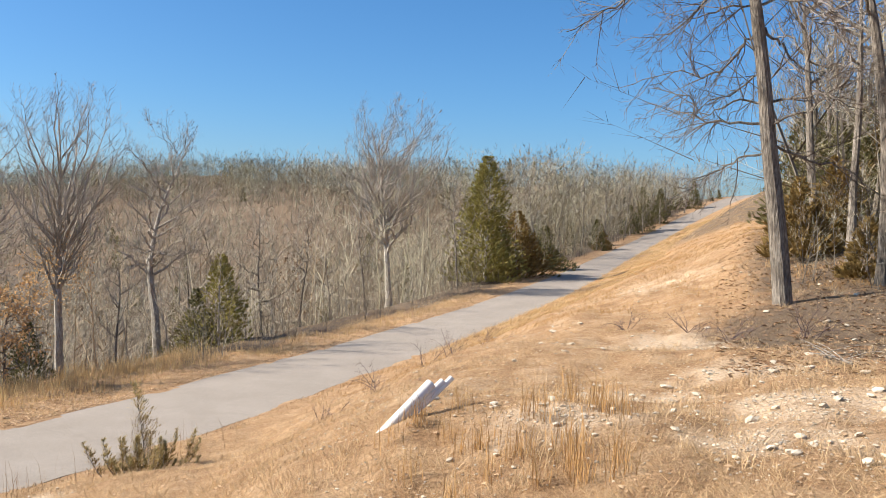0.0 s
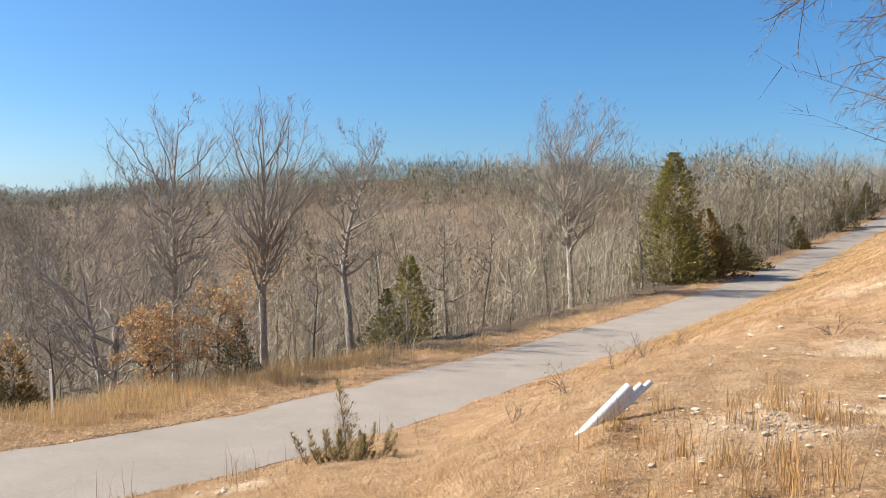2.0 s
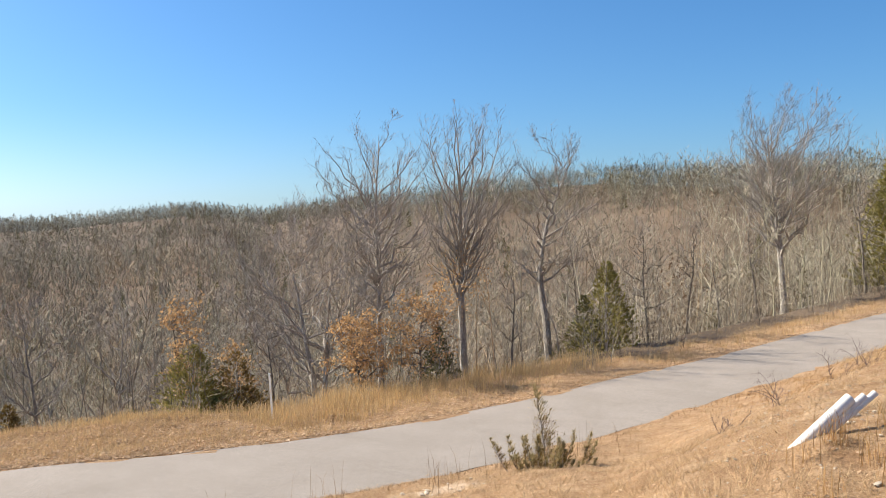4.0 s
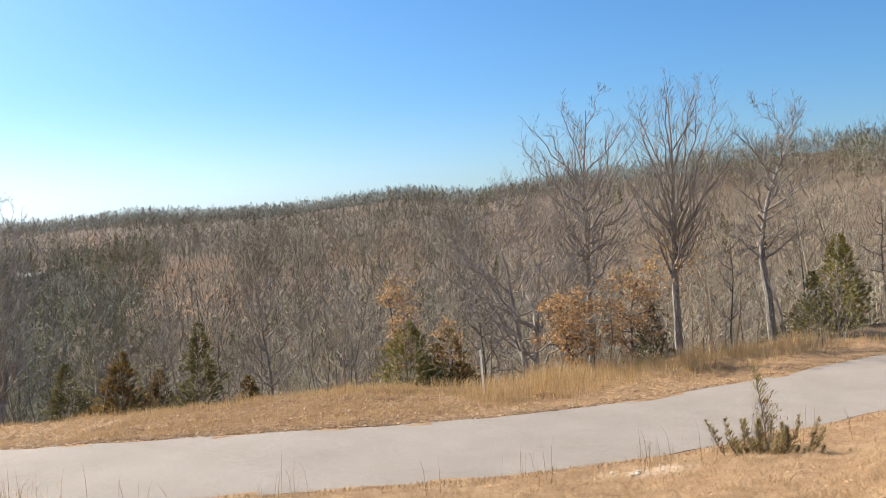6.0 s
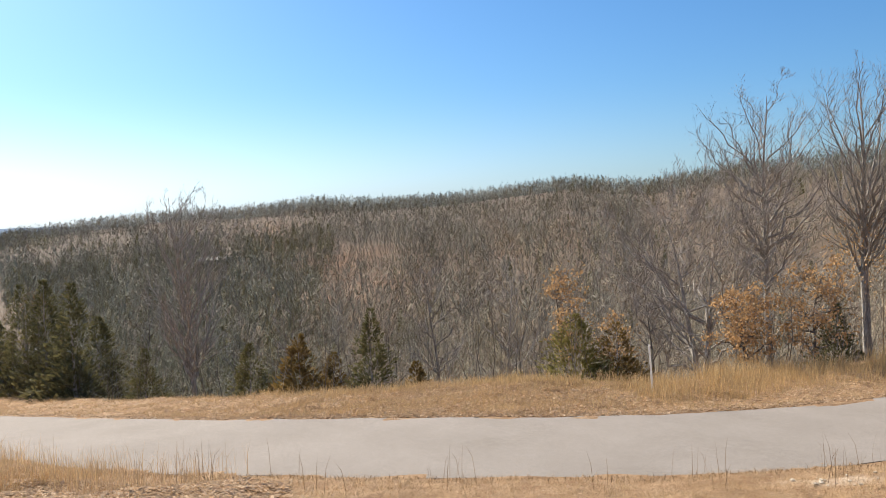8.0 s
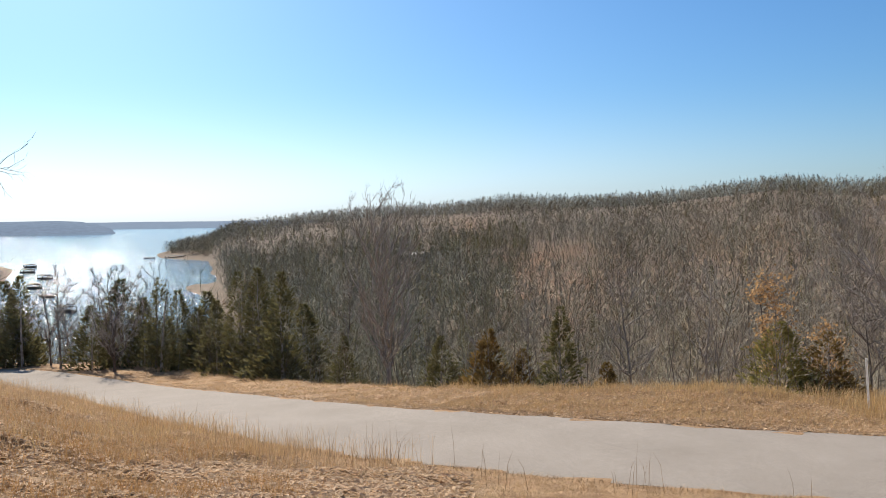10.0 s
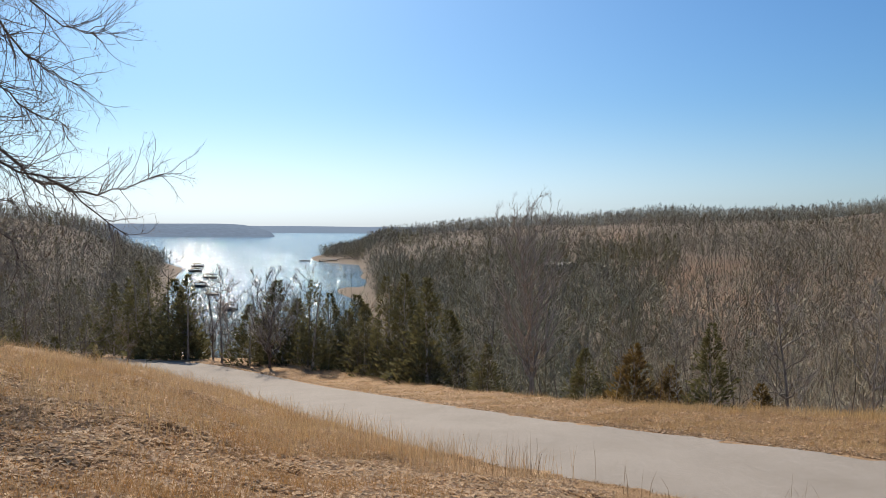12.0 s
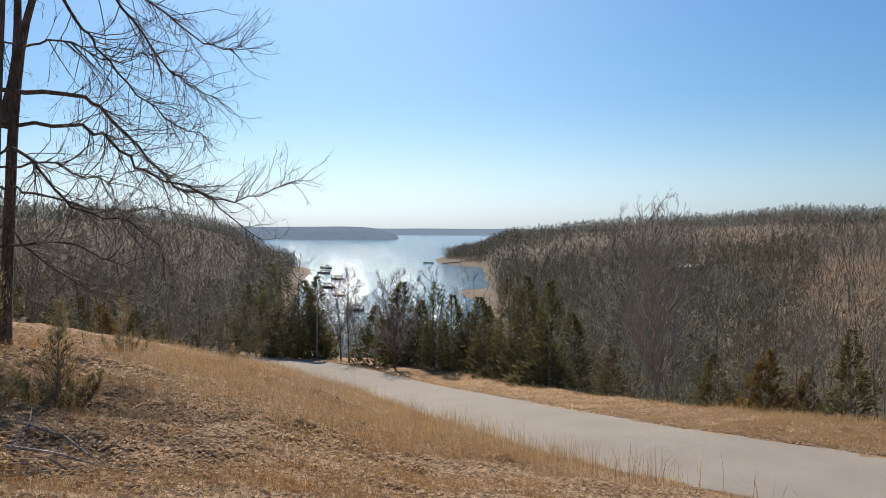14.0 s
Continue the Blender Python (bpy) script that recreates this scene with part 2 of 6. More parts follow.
M_CEDAR = varied("cedar_leaf", (0.12, 0.118, 0.05), (0.3, 0.26, 0.115), scale=1.2, fine=12, spread=0.5, trans=0.32)
M_CEDAR_BRIGHT = varied("cedar_leaf_bright", (0.25, 0.235, 0.065), (0.48, 0.4, 0.135), scale=1.5, fine=12, spread=0.5, trans=0.3)
M_CEDAR_RUST = varied("cedar_leaf_rust", (0.2, 0.145, 0.045), (0.42, 0.27, 0.1), scale=1.5, fine=12, spread=0.5, trans=0.3)
M_OAKLEAF = varied("dead_oak_leaf", (0.52, 0.29, 0.12), (0.78, 0.53, 0.28), scale=1.5, fine=12, spread=0.5, trans=0.4)
M_RUST = varied("rusty_woods", (0.24, 0.15, 0.09), (0.4, 0.26, 0.15), scale=0.1, fine=2, spread=0.5, trans=0.2)
M_STRAW = varied("dry_grass", (0.54, 0.345, 0.17), (0.82, 0.61, 0.37), scale=0.5, fine=5, spread=0.4, trans=0.25)
M_GOLD = varied("golden_grass", (0.62, 0.4, 0.17), (0.86, 0.65, 0.36), scale=0.5, fine=5, spread=0.45, trans=0.25)
M_RUST_GRASS = varied("russet_grass", (0.52, 0.28, 0.1), (0.7, 0.44, 0.19), scale=0.5, fine=5, spread=0.45, trans=0.2)
M_WEED = varied("weed_stem", (0.28, 0.18, 0.1), (0.46, 0.32, 0.19), scale=1, fine=8, spread=0.4, trans=0.2)
M_LITTER = varied("leaf_litter", (0.54, 0.32, 0.16), (0.83, 0.64, 0.44), rough=0.75, scale=1.5, fine=10, spread=0.45, trans=0.35)
M_LITTER_BROWN = varied("woodland_litter", (0.2, 0.11, 0.055), (0.42, 0.25, 0.14), rough=0.8, scale=1.5, fine=10, spread=0.5, trans=0.15)
M_STONE = varied("limestone", (0.5, 0.42, 0.32), (0.76, 0.67, 0.53), scale=3, fine=18, per="object", spread=0.3, bumpy=0.02)
M_GRAVEL = varied("gravel", (0.44, 0.36, 0.27), (0.7, 0.61, 0.48), scale=3, fine=20, spread=0.4)
M_PVC = varied("pvc", (0.72, 0.69, 0.63), (0.8, 0.78, 0.73), rough=0.45, scale=3, fine=14, per="object", spread=0.05)
M_POST = varied("white_plastic", (0.8, 0.78, 0.74), (0.88, 0.86, 0.83), rough=0.5, scale=4, fine=20, per="object", spread=0.03, trans=0.5)
# blue distance haze is mixed into this base colour
M_FAR_HAZE = varied("far_woods_haze", (0.17, 0.22, 0.285), (0.21, 0.265, 0.335), rough=1.0, scale=0.01, fine=0.08, per="object", spread=0.0)
M_FAR_HAZE.node_tree.nodes["Principled BSDF"].inputs["Specular IOR Level"].default_value = 0.0
M_ROOF = varied("roof", (0.2, 0.19, 0.18), (0.3, 0.28, 0.27), scale=0.5, fine=4, per="object", spread=0.3)
M_WALL = varied("house_wall", (0.16, 0.13, 0.11), (0.26, 0.22, 0.19), scale=0.5, fine=4, per="object", spread=0.3)


# ---- small helpers ----
def polar(az, r):
    a = radians(az)
    return -r * math.sin(a), r * math.cos(a)


def mesh_from(name, verts, faces, mats, idx=None, smooth=False):
    """verts: N x 3; faces: list of arrays, each M x k."""
    me = bpy.data.meshes.new(name)
    verts = np.asarray(verts, dtype=np.float32).reshape(-1, 3)
    faces = [np.asarray(f, dtype=np.int32) for f in faces if len(f)]
    loops = np.concatenate([f.ravel() for f in faces])
    sizes = np.concatenate([np.full(len(f), f.shape[1], dtype=np.int32) for f in faces])
    starts = np.concatenate([[0], np.cumsum(sizes)[:-1]]).astype(np.int32)
    me.vertices.add(len(verts))
    me.vertices.foreach_set("co", verts.ravel())
    me.loops.add(len(loops))
    me.loops.foreach_set("vertex_index", loops)
    me.polygons.add(len(sizes))
    me.polygons.foreach_set("loop_start", starts)
    for mm in mats:
        me.materials.append(mm)
    if idx is not None:
        me.polygons.foreach_set("material_index", np.asarray(idx, dtype=np.int32))
    me.polygons.foreach_set("use_smooth", np.full(len(sizes), smooth, dtype=bool))
    me.update(calc_edges=True)
    return me


def part(name, bm, material, parent=None, label=""):
    """Links a bmesh, or a mesh, as one object."""
    if isinstance(bm, bmesh.types.BMesh):
        me = bpy.data.meshes.new(name)
        bm.to_mesh(me)
        bm.free()
        me.materials.append(material)
    else:
        me = bm
    ob = new(name, me)
    ob.parent = parent
    return tagged(ob, label)


def thing(name, label, category, group="", kind="", at=None):
    ob = new(name)
    ob.empty_display_size = 0.2
    if at is not None:
        ob.matrix_basis = at
    return tagged(ob, label, category, group, kind)


# ---- lie of the land ----
WATER_Z = -26.0
ROAD_W = 4.8
ROAD_POINTS = np.array([
    (110, 262, 15.0), (81.8, 231, 12.2), (58.5, 191, 6.36), (32.8, 142.2, -1.18), (11.06, 78.7, -4.4), (0, 47.5, -5.35), (-5.56, 31.5, -5.44),
    (-8.17, 22.45, -5.26), (-9.91, 17.16, -5.03), (-12.08, 13.42, -4.9), (-14.74, 10.71, -4.9), (-17.7, 8.63, -5.05), (-21.55, 7.0, -5.38),
    (-31.07, 5.48, -6.58), (-51.9, 3.6, -9.5), (-66, -1.15, -10.6), (-79.7, -7, -12.1), (-97, -17, -14.0)])


def spline(p, n=14):
    p = np.vstack([2 * p[0] - p[1], p, 2 * p[-1] - p[-2]])
    out = []
    for i in range(1, len(p) - 2):
        a, b, c, e = p[i - 1:i + 3]
        for k in range(n):
            t = k / n
            out.append(0.5 * (2 * b + (c - a) * t + (2 * a - 5 * b + 4 * c - e) * t * t + (3 * b - a - 3 * c + e) * t ** 3))
    out.append(p[-2])
    return np.array(out)


ROAD = spline(ROAD_POINTS)
ROAD_T = np.gradient(ROAD[:, :2], axis=0)
ROAD_T /= np.linalg.norm(ROAD_T, axis=1)[:, None]
ROAD_N = np.stack([-ROAD_T[:, 1], ROAD_T[:, 0]], 1)      # to the uphill side
if ROAD_N[130] @ (-ROAD[130, :2]) < 0:
    ROAD_N = -ROAD_N


def road_side(x, y):
    """Distance from the middle of the road (positive uphill) and the road's height there."""
    p = np.stack([np.ravel(x), np.ravel(y)], 1)
    s, z = np.empty(len(p)), np.empty(len(p))
    for k in range(0, len(p), 20000):
        q = p[k:k + 20000]
        d2 = ((q[:, None, :] - ROAD[None, :, :2]) ** 2).sum(2)
        i = d2.argmin(1)
        v = q - ROAD[i, :2]
        along = np.clip((v * ROAD_T[i]).sum(1), -2, 2)
        side = np.sign((v * ROAD_N[i]).sum(1))
        s[k:k + 20000] = side * np.sqrt(np.maximum(d2[np.arange(len(q)), i] - along ** 2, 0))
        j = np.clip(i + np.sign(along).astype(int), 0, len(ROAD) - 1)
        step = np.maximum(np.linalg.norm(ROAD[j, :2] - ROAD[i, :2], axis=1), 0.05)
        z[k:k + 20000] = ROAD[i, 2] + (ROAD[j, 2] - ROAD[i, 2]) * np.clip(np.abs(along) / step, 0, 1)
    return s.reshape(np.shape(x)), z.reshape(np.shape(x))


# the far slope by direction: azimuth, foot distance, foot height, ridge distance, ridge's angle of height
HILLS = np.array([
    (-180, 900, -20, 1500, -0.5), (-60, 900, -20, 1500, -0.5), (-30, 130, -12, 190, 2.2), (-19, 120, -12, 190, 3.2), (-10, 105, -14, 190, 3.8),
    (-3, 105, -17, 220, 3), (10, 105, -20, 270, 3.5), (15, 110, -21, 300, 3.2), (26, 120, -22, 360, 2.4), (37, 140, -23, 540, 1.3),
    (42, 140, -23, 560, 1.6), (51, 150, -23.5, 600, 0.8), (60, 160, -24, 620, 0.65), (72, 190, -24.5, 660, -0.1), (77.5, 240, -25, 690, -0.65),
    (78.5, 330, -26, 700, -1.0), (79.2, 575, -26.9, 720, -1.35), (82, 590, -26.9, 720, -1.9), (83.1, 610, -27.5, 730, -2.25), (83.7, 640, -33, 740, -2.4), (88, 640, -34, 740, -2.9),
    (89.9, 300, -34, 540, -2.9), (90.8, 210, -30, 540, -2.75), (92.4, 190, -26, 520, -2.35), (94.0, 180, -25, 500, -2.0), (95.0, 175, -24, 480, -1.3), (96.2, 170, -24, 450, -0.55),
    (99, 160, -22, 430, -0.05), (104, 150, -20, 400, 0.45), (115, 140, -18, 380, 0.7), (140, 200, -10, 400, 2), (180, 900, -20, 1500, -0.5)])


def soft_max(a, b, k):
    h = np.clip(0.5 + 0.5 * (a - b) / k, 0, 1)
    return b + (a - b) * h + k * h * (1 - h)


def bumps(x, y, size, seed=0):
    """Smooth uneven relief, about -1 to 1."""
    out = np.zeros_like(x, dtype=float)
    rng = np.random.RandomState(seed)
    for k in range(7):
        a, f, p = rng.uniform(0, 6.283), rng.uniform(0.6, 1.7) / size, rng.uniform(0, 6.283)
        out += np.sin((x * math.cos(a) + y * math.sin(a)) * f * 6.283 + p)
    return out / 3.5


def ground_z(x, y):
    x, y = np.asarray(x, dtype=float), np.asarray(y, dtype=float)
    s, zr = road_side(x, y)
    r, az = np.hypot(x, y), np.degrees(np.arctan2(-x, y))
    u = np.maximum(s - ROAD_W / 2, 0)
    up = zr + 3.45 * np.minimum(0.235 * u / (3.45 * (1 + (u / 17.0) ** 6) ** (1 / 6)), 1.2) * 0.92 + 0.04 * np.maximum(u - 15, 0) + 0.1 * np.maximum(u - 40, 0)
    up = up + 1.0 * np.clip((16 - az) / 14, 0, 1) * np.clip((u - 2) / 5, 0, 1) * np.exp(-np.maximum(u - 9, 0) / 6) * np.clip((r - 4) / 5, 0, 1)
    up = up + np.minimum(0.12 * np.maximum(r - 17, 0), 2.5) * np.clip((5 - az) / 25, 0, 1) * np.clip((s - 8) / 8, 0, 1)
    up = up + 0.45 * np.clip((az - 90) / 12, 0, 1) * np.clip((r - 8) / 10, 0, 1)
    up = up + 0.3 * np.clip((az - 84) / 6, 0, 1) * np.clip((130 - az) / 15, 0, 1) * np.clip((u - 0.4) / 3, 0, 1) * np.exp(-np.maximum(u - 6, 0) / 5)
    d = np.maximum(-s - ROAD_W / 2, 0)
    strip = 5.0
    down = zr - 0.045 * d - 0.42 * (np.sqrt(np.maximum(d - strip, 0) ** 2 + 9) - 3) * (d > strip)
    near = np.where(s > 0, up, down)
    near = near + np.where(np.abs(s) > ROAD_W / 2, 0.10 * bumps(x, y, 5.0, 3) + 0.05 * bumps(x, y, 1.7, 4), 0) * np.clip((np.abs(s) - ROAD_W / 2) / 1.5, 0, 1)
    near = near + (0.014 + 0.014 * bumps(x, y, 2.2, 6)) * np.exp(-np.maximum(np.abs(s) - ROAD_W / 2 - 0.3, 0) / 0.6) - 0.2 * np.clip((ROAD_W / 2 - 0.3 - np.abs(s)) / 0.35, 0, 1)
    hi = [np.interp(az, HILLS[:, 0], HILLS[:, k]) for k in range(1, 5)]
    top = hi[2] * np.tan(np.radians(hi[3]))
    q = np.clip((r - hi[0]) / (hi[2] - hi[0]), 0, 1)
    far = hi[1] + (top - hi[1]) * (0.45 * q + 0.55 * q * q * (3 - 2 * q)) - 0.035 * np.maximum(r - hi[2], 0)
    far = far + np.clip((r - 120) / 150, 0, 1) * np.clip((top - WATER_Z) / 12, 0, 1) * 1.6 * bumps(x, y, 110.0, 5)
    far = np.where(r > 1300, np.minimum(far, -40), far)
    # the island and the far shores over the lake
    isl = np.interp(az, [84.6, 85.1, 86.0, 87.0, 88.5, 91, 95.5, 97, 99], [-40, -16, -3, 4, 6, 5, 3, 0, -40])
    far = np.where((r > 1950) & (r < 2600), np.maximum(far, -40 + (isl + 40) * np.clip(1.5 * (1 - np.abs(r - 2300) / 340), 0, 1)), far)
    shore = 3250 + 250 * np.sin(np.radians(az * 6))
    far = np.where(r > 2700, np.maximum(far, np.clip(-34 + (r - shore) * 0.05, -40, 1 + 4 * bumps(x, y, 900.0, 8))), far)
    # the hillside meets the climbing road below its edge
    far = np.where((s < 0) & (az < 12), np.minimum(far, zr - 3.5 + 0.35 * np.maximum(d - 2, 0)), far)
    near = np.maximum(near, -45)
    w = np.clip((s - 20) / 60, 0, 1) * (az < 85) * (r < 1000)
    z = np.where(w > 0, np.maximum(near, far * 0 - 50), soft_max(near, far, 3.0))
    return np.where(s > 0, np.where(az > 88, soft_max(near - 0.22 * np.maximum(r - 45, 0) * np.clip((az - 88) / 6, 0, 1), far, 3.0), near), z)


# where pale broken stone breaks through the grass: azimuth, distance, length across, length away
STONY = [(-11.4, 10.8, 1.0, 0.9), (-15.3, 17.5, 1.4, 1.6), (-25.2, 9.6, 1.3, 0.9), (-8.5, 8.6, 0.8, 0.5), (-14.1, 31.0, 1.6, 2.0), (-22.7, 8.2, 0.8, 0.5), (-19.5, 12.5, 1.0, 0.7), (26.5, 15.2, 0.9, 0.4), (-28.0, 14.5, 1.3, 1.0)]


def stony(x, y):
    out = np.zeros_like(np.asarray(x, dtype=float))
    for az, r, a, b in STONY:
        c, s = math.cos(radians(az)), math.sin(radians(az))
        u, v = x * c + y * s, -x * s + y * c - r
        out = np.maximum(out, np.exp(-(u / a) ** 2 - (v / b) ** 2))
    return np.clip(out * (1 + 0.5 * bumps(x, y, 0.9, 12)), 0, 1)


def open_floor(x, y):
    """Open slopes of the far hillside, where rusty leaves show between the trunks."""
    az, r = np.degrees(np.arctan2(-x, y)), np.hypot(x, y)
    out = np.exp(-((az - 57) / 4.5) ** 2 - ((r - 250) / 70) ** 2) + 0.7 * np.exp(-((az - 62) / 2) ** 2 - ((r - 420) / 60) ** 2) + 0.6 * np.exp(-((az - 44) / 4) ** 2 - ((r - 300) / 50) ** 2)
    return np.clip(out * (1 + 0.5 * bumps(x, y, 40.0, 21)), 0, 1)


def gz(x, y):
    return float(ground_z(np.array([x]), np.array([y]))[0])


def build_ground():
    rr = np.concatenate([np.arange(0.0, 3, 0.5), np.arange(3, 30, 0.27), np.geomspace(30, 160, 75), np.geomspace(163, 1200, 60), np.geomspace(1250, 4900, 30)])
    az = np.concatenate([np.arange(-35, 118, 0.45), np.arange(118, 325, 3.0)])
    A, Rr = np.meshgrid(np.radians(az), rr)
    X, Y = -Rr * np.sin(A), Rr * np.cos(A)
    Z = ground_z(X, Y)
    nr, na = X.shape
    i = np.arange(nr * na).reshape(nr, na)
    j = np.roll(i, -1, axis=1)
    f = np.stack([i[:-1], j[:-1], j[1:], i[1:]], -1).reshape(-1, 4)
    me = mesh_from("ground", np.stack([X, Y, Z], -1), [f[:, ::-1]], [M_GROUND, M_FAR_HAZE], (Rr[:-1].ravel() > 1300).astype(int), smooth=True)
    s, _ = road_side(X, Y)
    rock = np.clip(1 - np.abs(s - 11) / 8, 0, 1) * np.clip((25 - np.degrees(A)) / 15, 0, 1) * (Rr < 60) * (s > 0)
    rock = 0.2 * rock * np.clip(0.55 + 0.6 * bumps(X, Y, 6.0, 11), 0, 1) + stony(X, Y)
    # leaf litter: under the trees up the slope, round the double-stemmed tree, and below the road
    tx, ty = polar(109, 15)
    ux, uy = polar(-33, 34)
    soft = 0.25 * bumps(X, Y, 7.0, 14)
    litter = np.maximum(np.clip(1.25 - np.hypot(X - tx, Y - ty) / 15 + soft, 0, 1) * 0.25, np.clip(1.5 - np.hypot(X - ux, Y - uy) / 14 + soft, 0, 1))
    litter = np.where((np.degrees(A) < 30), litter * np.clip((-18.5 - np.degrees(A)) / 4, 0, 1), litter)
    # extra litter whose dark colour stands in for shade on the floor here
    shade_x, shade_y = polar(-32.5, 18.5)
    litter = np.maximum(litter, np.clip(1.7 - np.hypot(X - shade_x, Y - shade_y) / 3.6 + soft, 0, 1))
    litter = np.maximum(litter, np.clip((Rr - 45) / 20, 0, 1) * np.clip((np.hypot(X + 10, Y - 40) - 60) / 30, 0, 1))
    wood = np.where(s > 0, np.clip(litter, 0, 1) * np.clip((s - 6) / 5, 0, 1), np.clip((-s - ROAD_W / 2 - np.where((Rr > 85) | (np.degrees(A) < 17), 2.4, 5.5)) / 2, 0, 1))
    cov = me.color_attributes.new("cover", "FLOAT_COLOR", "POINT")
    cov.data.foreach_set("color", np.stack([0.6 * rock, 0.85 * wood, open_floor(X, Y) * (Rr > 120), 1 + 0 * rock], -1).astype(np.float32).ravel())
    ob = new("ground", me)
    return tagged(ob, "dry hillside with straw grass, pale stones and leaf litter", "ground", kind="structure")


def build_road():
    n, c = len(ROAD), 7
    off = np.linspace(-ROAD_W / 2, ROAD_W / 2, c)
    wob = 0.05 * np.sin(np.arange(n) * 0.5) + 0.03 * np.sin(np.arange(n) * 1.3)
    V = np.empty((n, c, 3))
    for k in range(c):
        o = off[k] + (wob if abs(off[k]) > 2 else 0)
        V[:, k, :2] = ROAD[:, :2] + ROAD_N * np.reshape(o * np.ones(n), (n, 1))
        V[:, k, 2] = ROAD[:, 2] + 0.035 - 0.012 * (off[k] / 2) ** 2
    low = V[:, [0, -1]].copy()
    low[..., 2] -= 0.25
    allv = np.concatenate([low[:, :1], V, low[:, 1:]], 1)
    m = c + 2
    i = np.arange(n * m).reshape(n, m)
    f = np.stack([i[:-1, :-1], i[:-1, 1:], i[1:, 1:], i[1:, :-1]], -1).reshape(-1, 4)
    me = mesh_from("road", allv, [f], [M_ROAD], smooth=False)
    me.flip_normals()
    return tagged(new("road", me), "narrow worn grey paved road climbing the hillside", "road", kind="structure")


def build_water():
    az = np.radians(np.arange(55, 131, 2.5))
    rr = np.array([120, 300, 700, 1500, 2600, 4200])
    A, Rr = np.meshgrid(az, rr)
    V = np.stack([-Rr * np.sin(A), Rr * np.cos(A), 0 * A + WATER_Z], -1)
    i = np.arange(A.size).reshape(A.shape)
    f = np.stack([i[:-1, :-1], i[1:, :-1], i[1:, 1:], i[:-1, 1:]], -1).reshape(-1, 4)
    me = mesh_from("water", V, [f], [M_WATER])
    return tagged(new("lake_water", me), "rippled blue lake water glittering in the sun", "water", kind="structure")


build_ground()
build_road()
build_water()


# ---- trees ----
class Wood:
    """Gathers tubes and slips of a growing tree."""

    def __init__(self):
        self.v, self.q, self.t = [], [], []

    def tube(self, pts, rad, sides):
        base = len(self.v)
        up = Vector((0.31, 0.17, 0.93))
        for k, p in enumerate(pts):
            d = (pts[min(k + 1, len(pts) - 1)] - pts[max(k - 1, 0)]).normalized()
            a = d.cross(up)
            if a.length < 0.05:
                a = d.cross(Vector((1, 0, 0)))
            a.normalize()
            b = d.cross(a)
            for j in range(sides):
                w = 6.2832 * j / sides
                self.v.append(tuple(p + (a * math.cos(w) + b * math.sin(w)) * rad[k]))
        for k in range(len(pts) - 1):
            for j in range(sides):
                o, n = base + k * sides, base + (k + 1) * sides
                self.q.append((o + j, o + (j + 1) % sides, n + (j + 1) % sides, n + j))

    def slip(self, a, b, w):
        """A thin tapering twig of three sides."""
        base = len(self.v)
        d = (b - a)
        s = d.cross(Vector((0.4, 0.2, 0.9)))
        s = s.normalized() * w if s.length > 1e-6 else Vector((w, 0, 0))
        self.v += [tuple(a - s), tuple(a + s), tuple(b)]
        self.t.append((base, base + 1, base + 2))

    def mesh(self, name, mats):
        return mesh_from(name, self.v, [np.array(self.q, dtype=np.int32).reshape(-1, 4), np.array(self.t, dtype=np.int32).reshape(-1, 3)], mats)


def wander(rng, start, way, length, n, bend, rise):
    pts, d, p = [start.copy()], way.normalized(), start.copy()
    for k in range(n):
        d = (d + Vector((rng.gauss(0, bend), rng.gauss(0, bend), rng.gauss(0, bend) + rise))).normalized()
        p = p + d * (length / n)
        pts.append(p.copy())
    return pts


def side_way(rng, d, angle):
    a = d.orthogonal().normalized()
    a.rotate(Matrix.Rotation(rng.uniform(0, 6.283), 3, d))
    return (d * math.cos(angle) + a * math.sin(angle)).normalized()


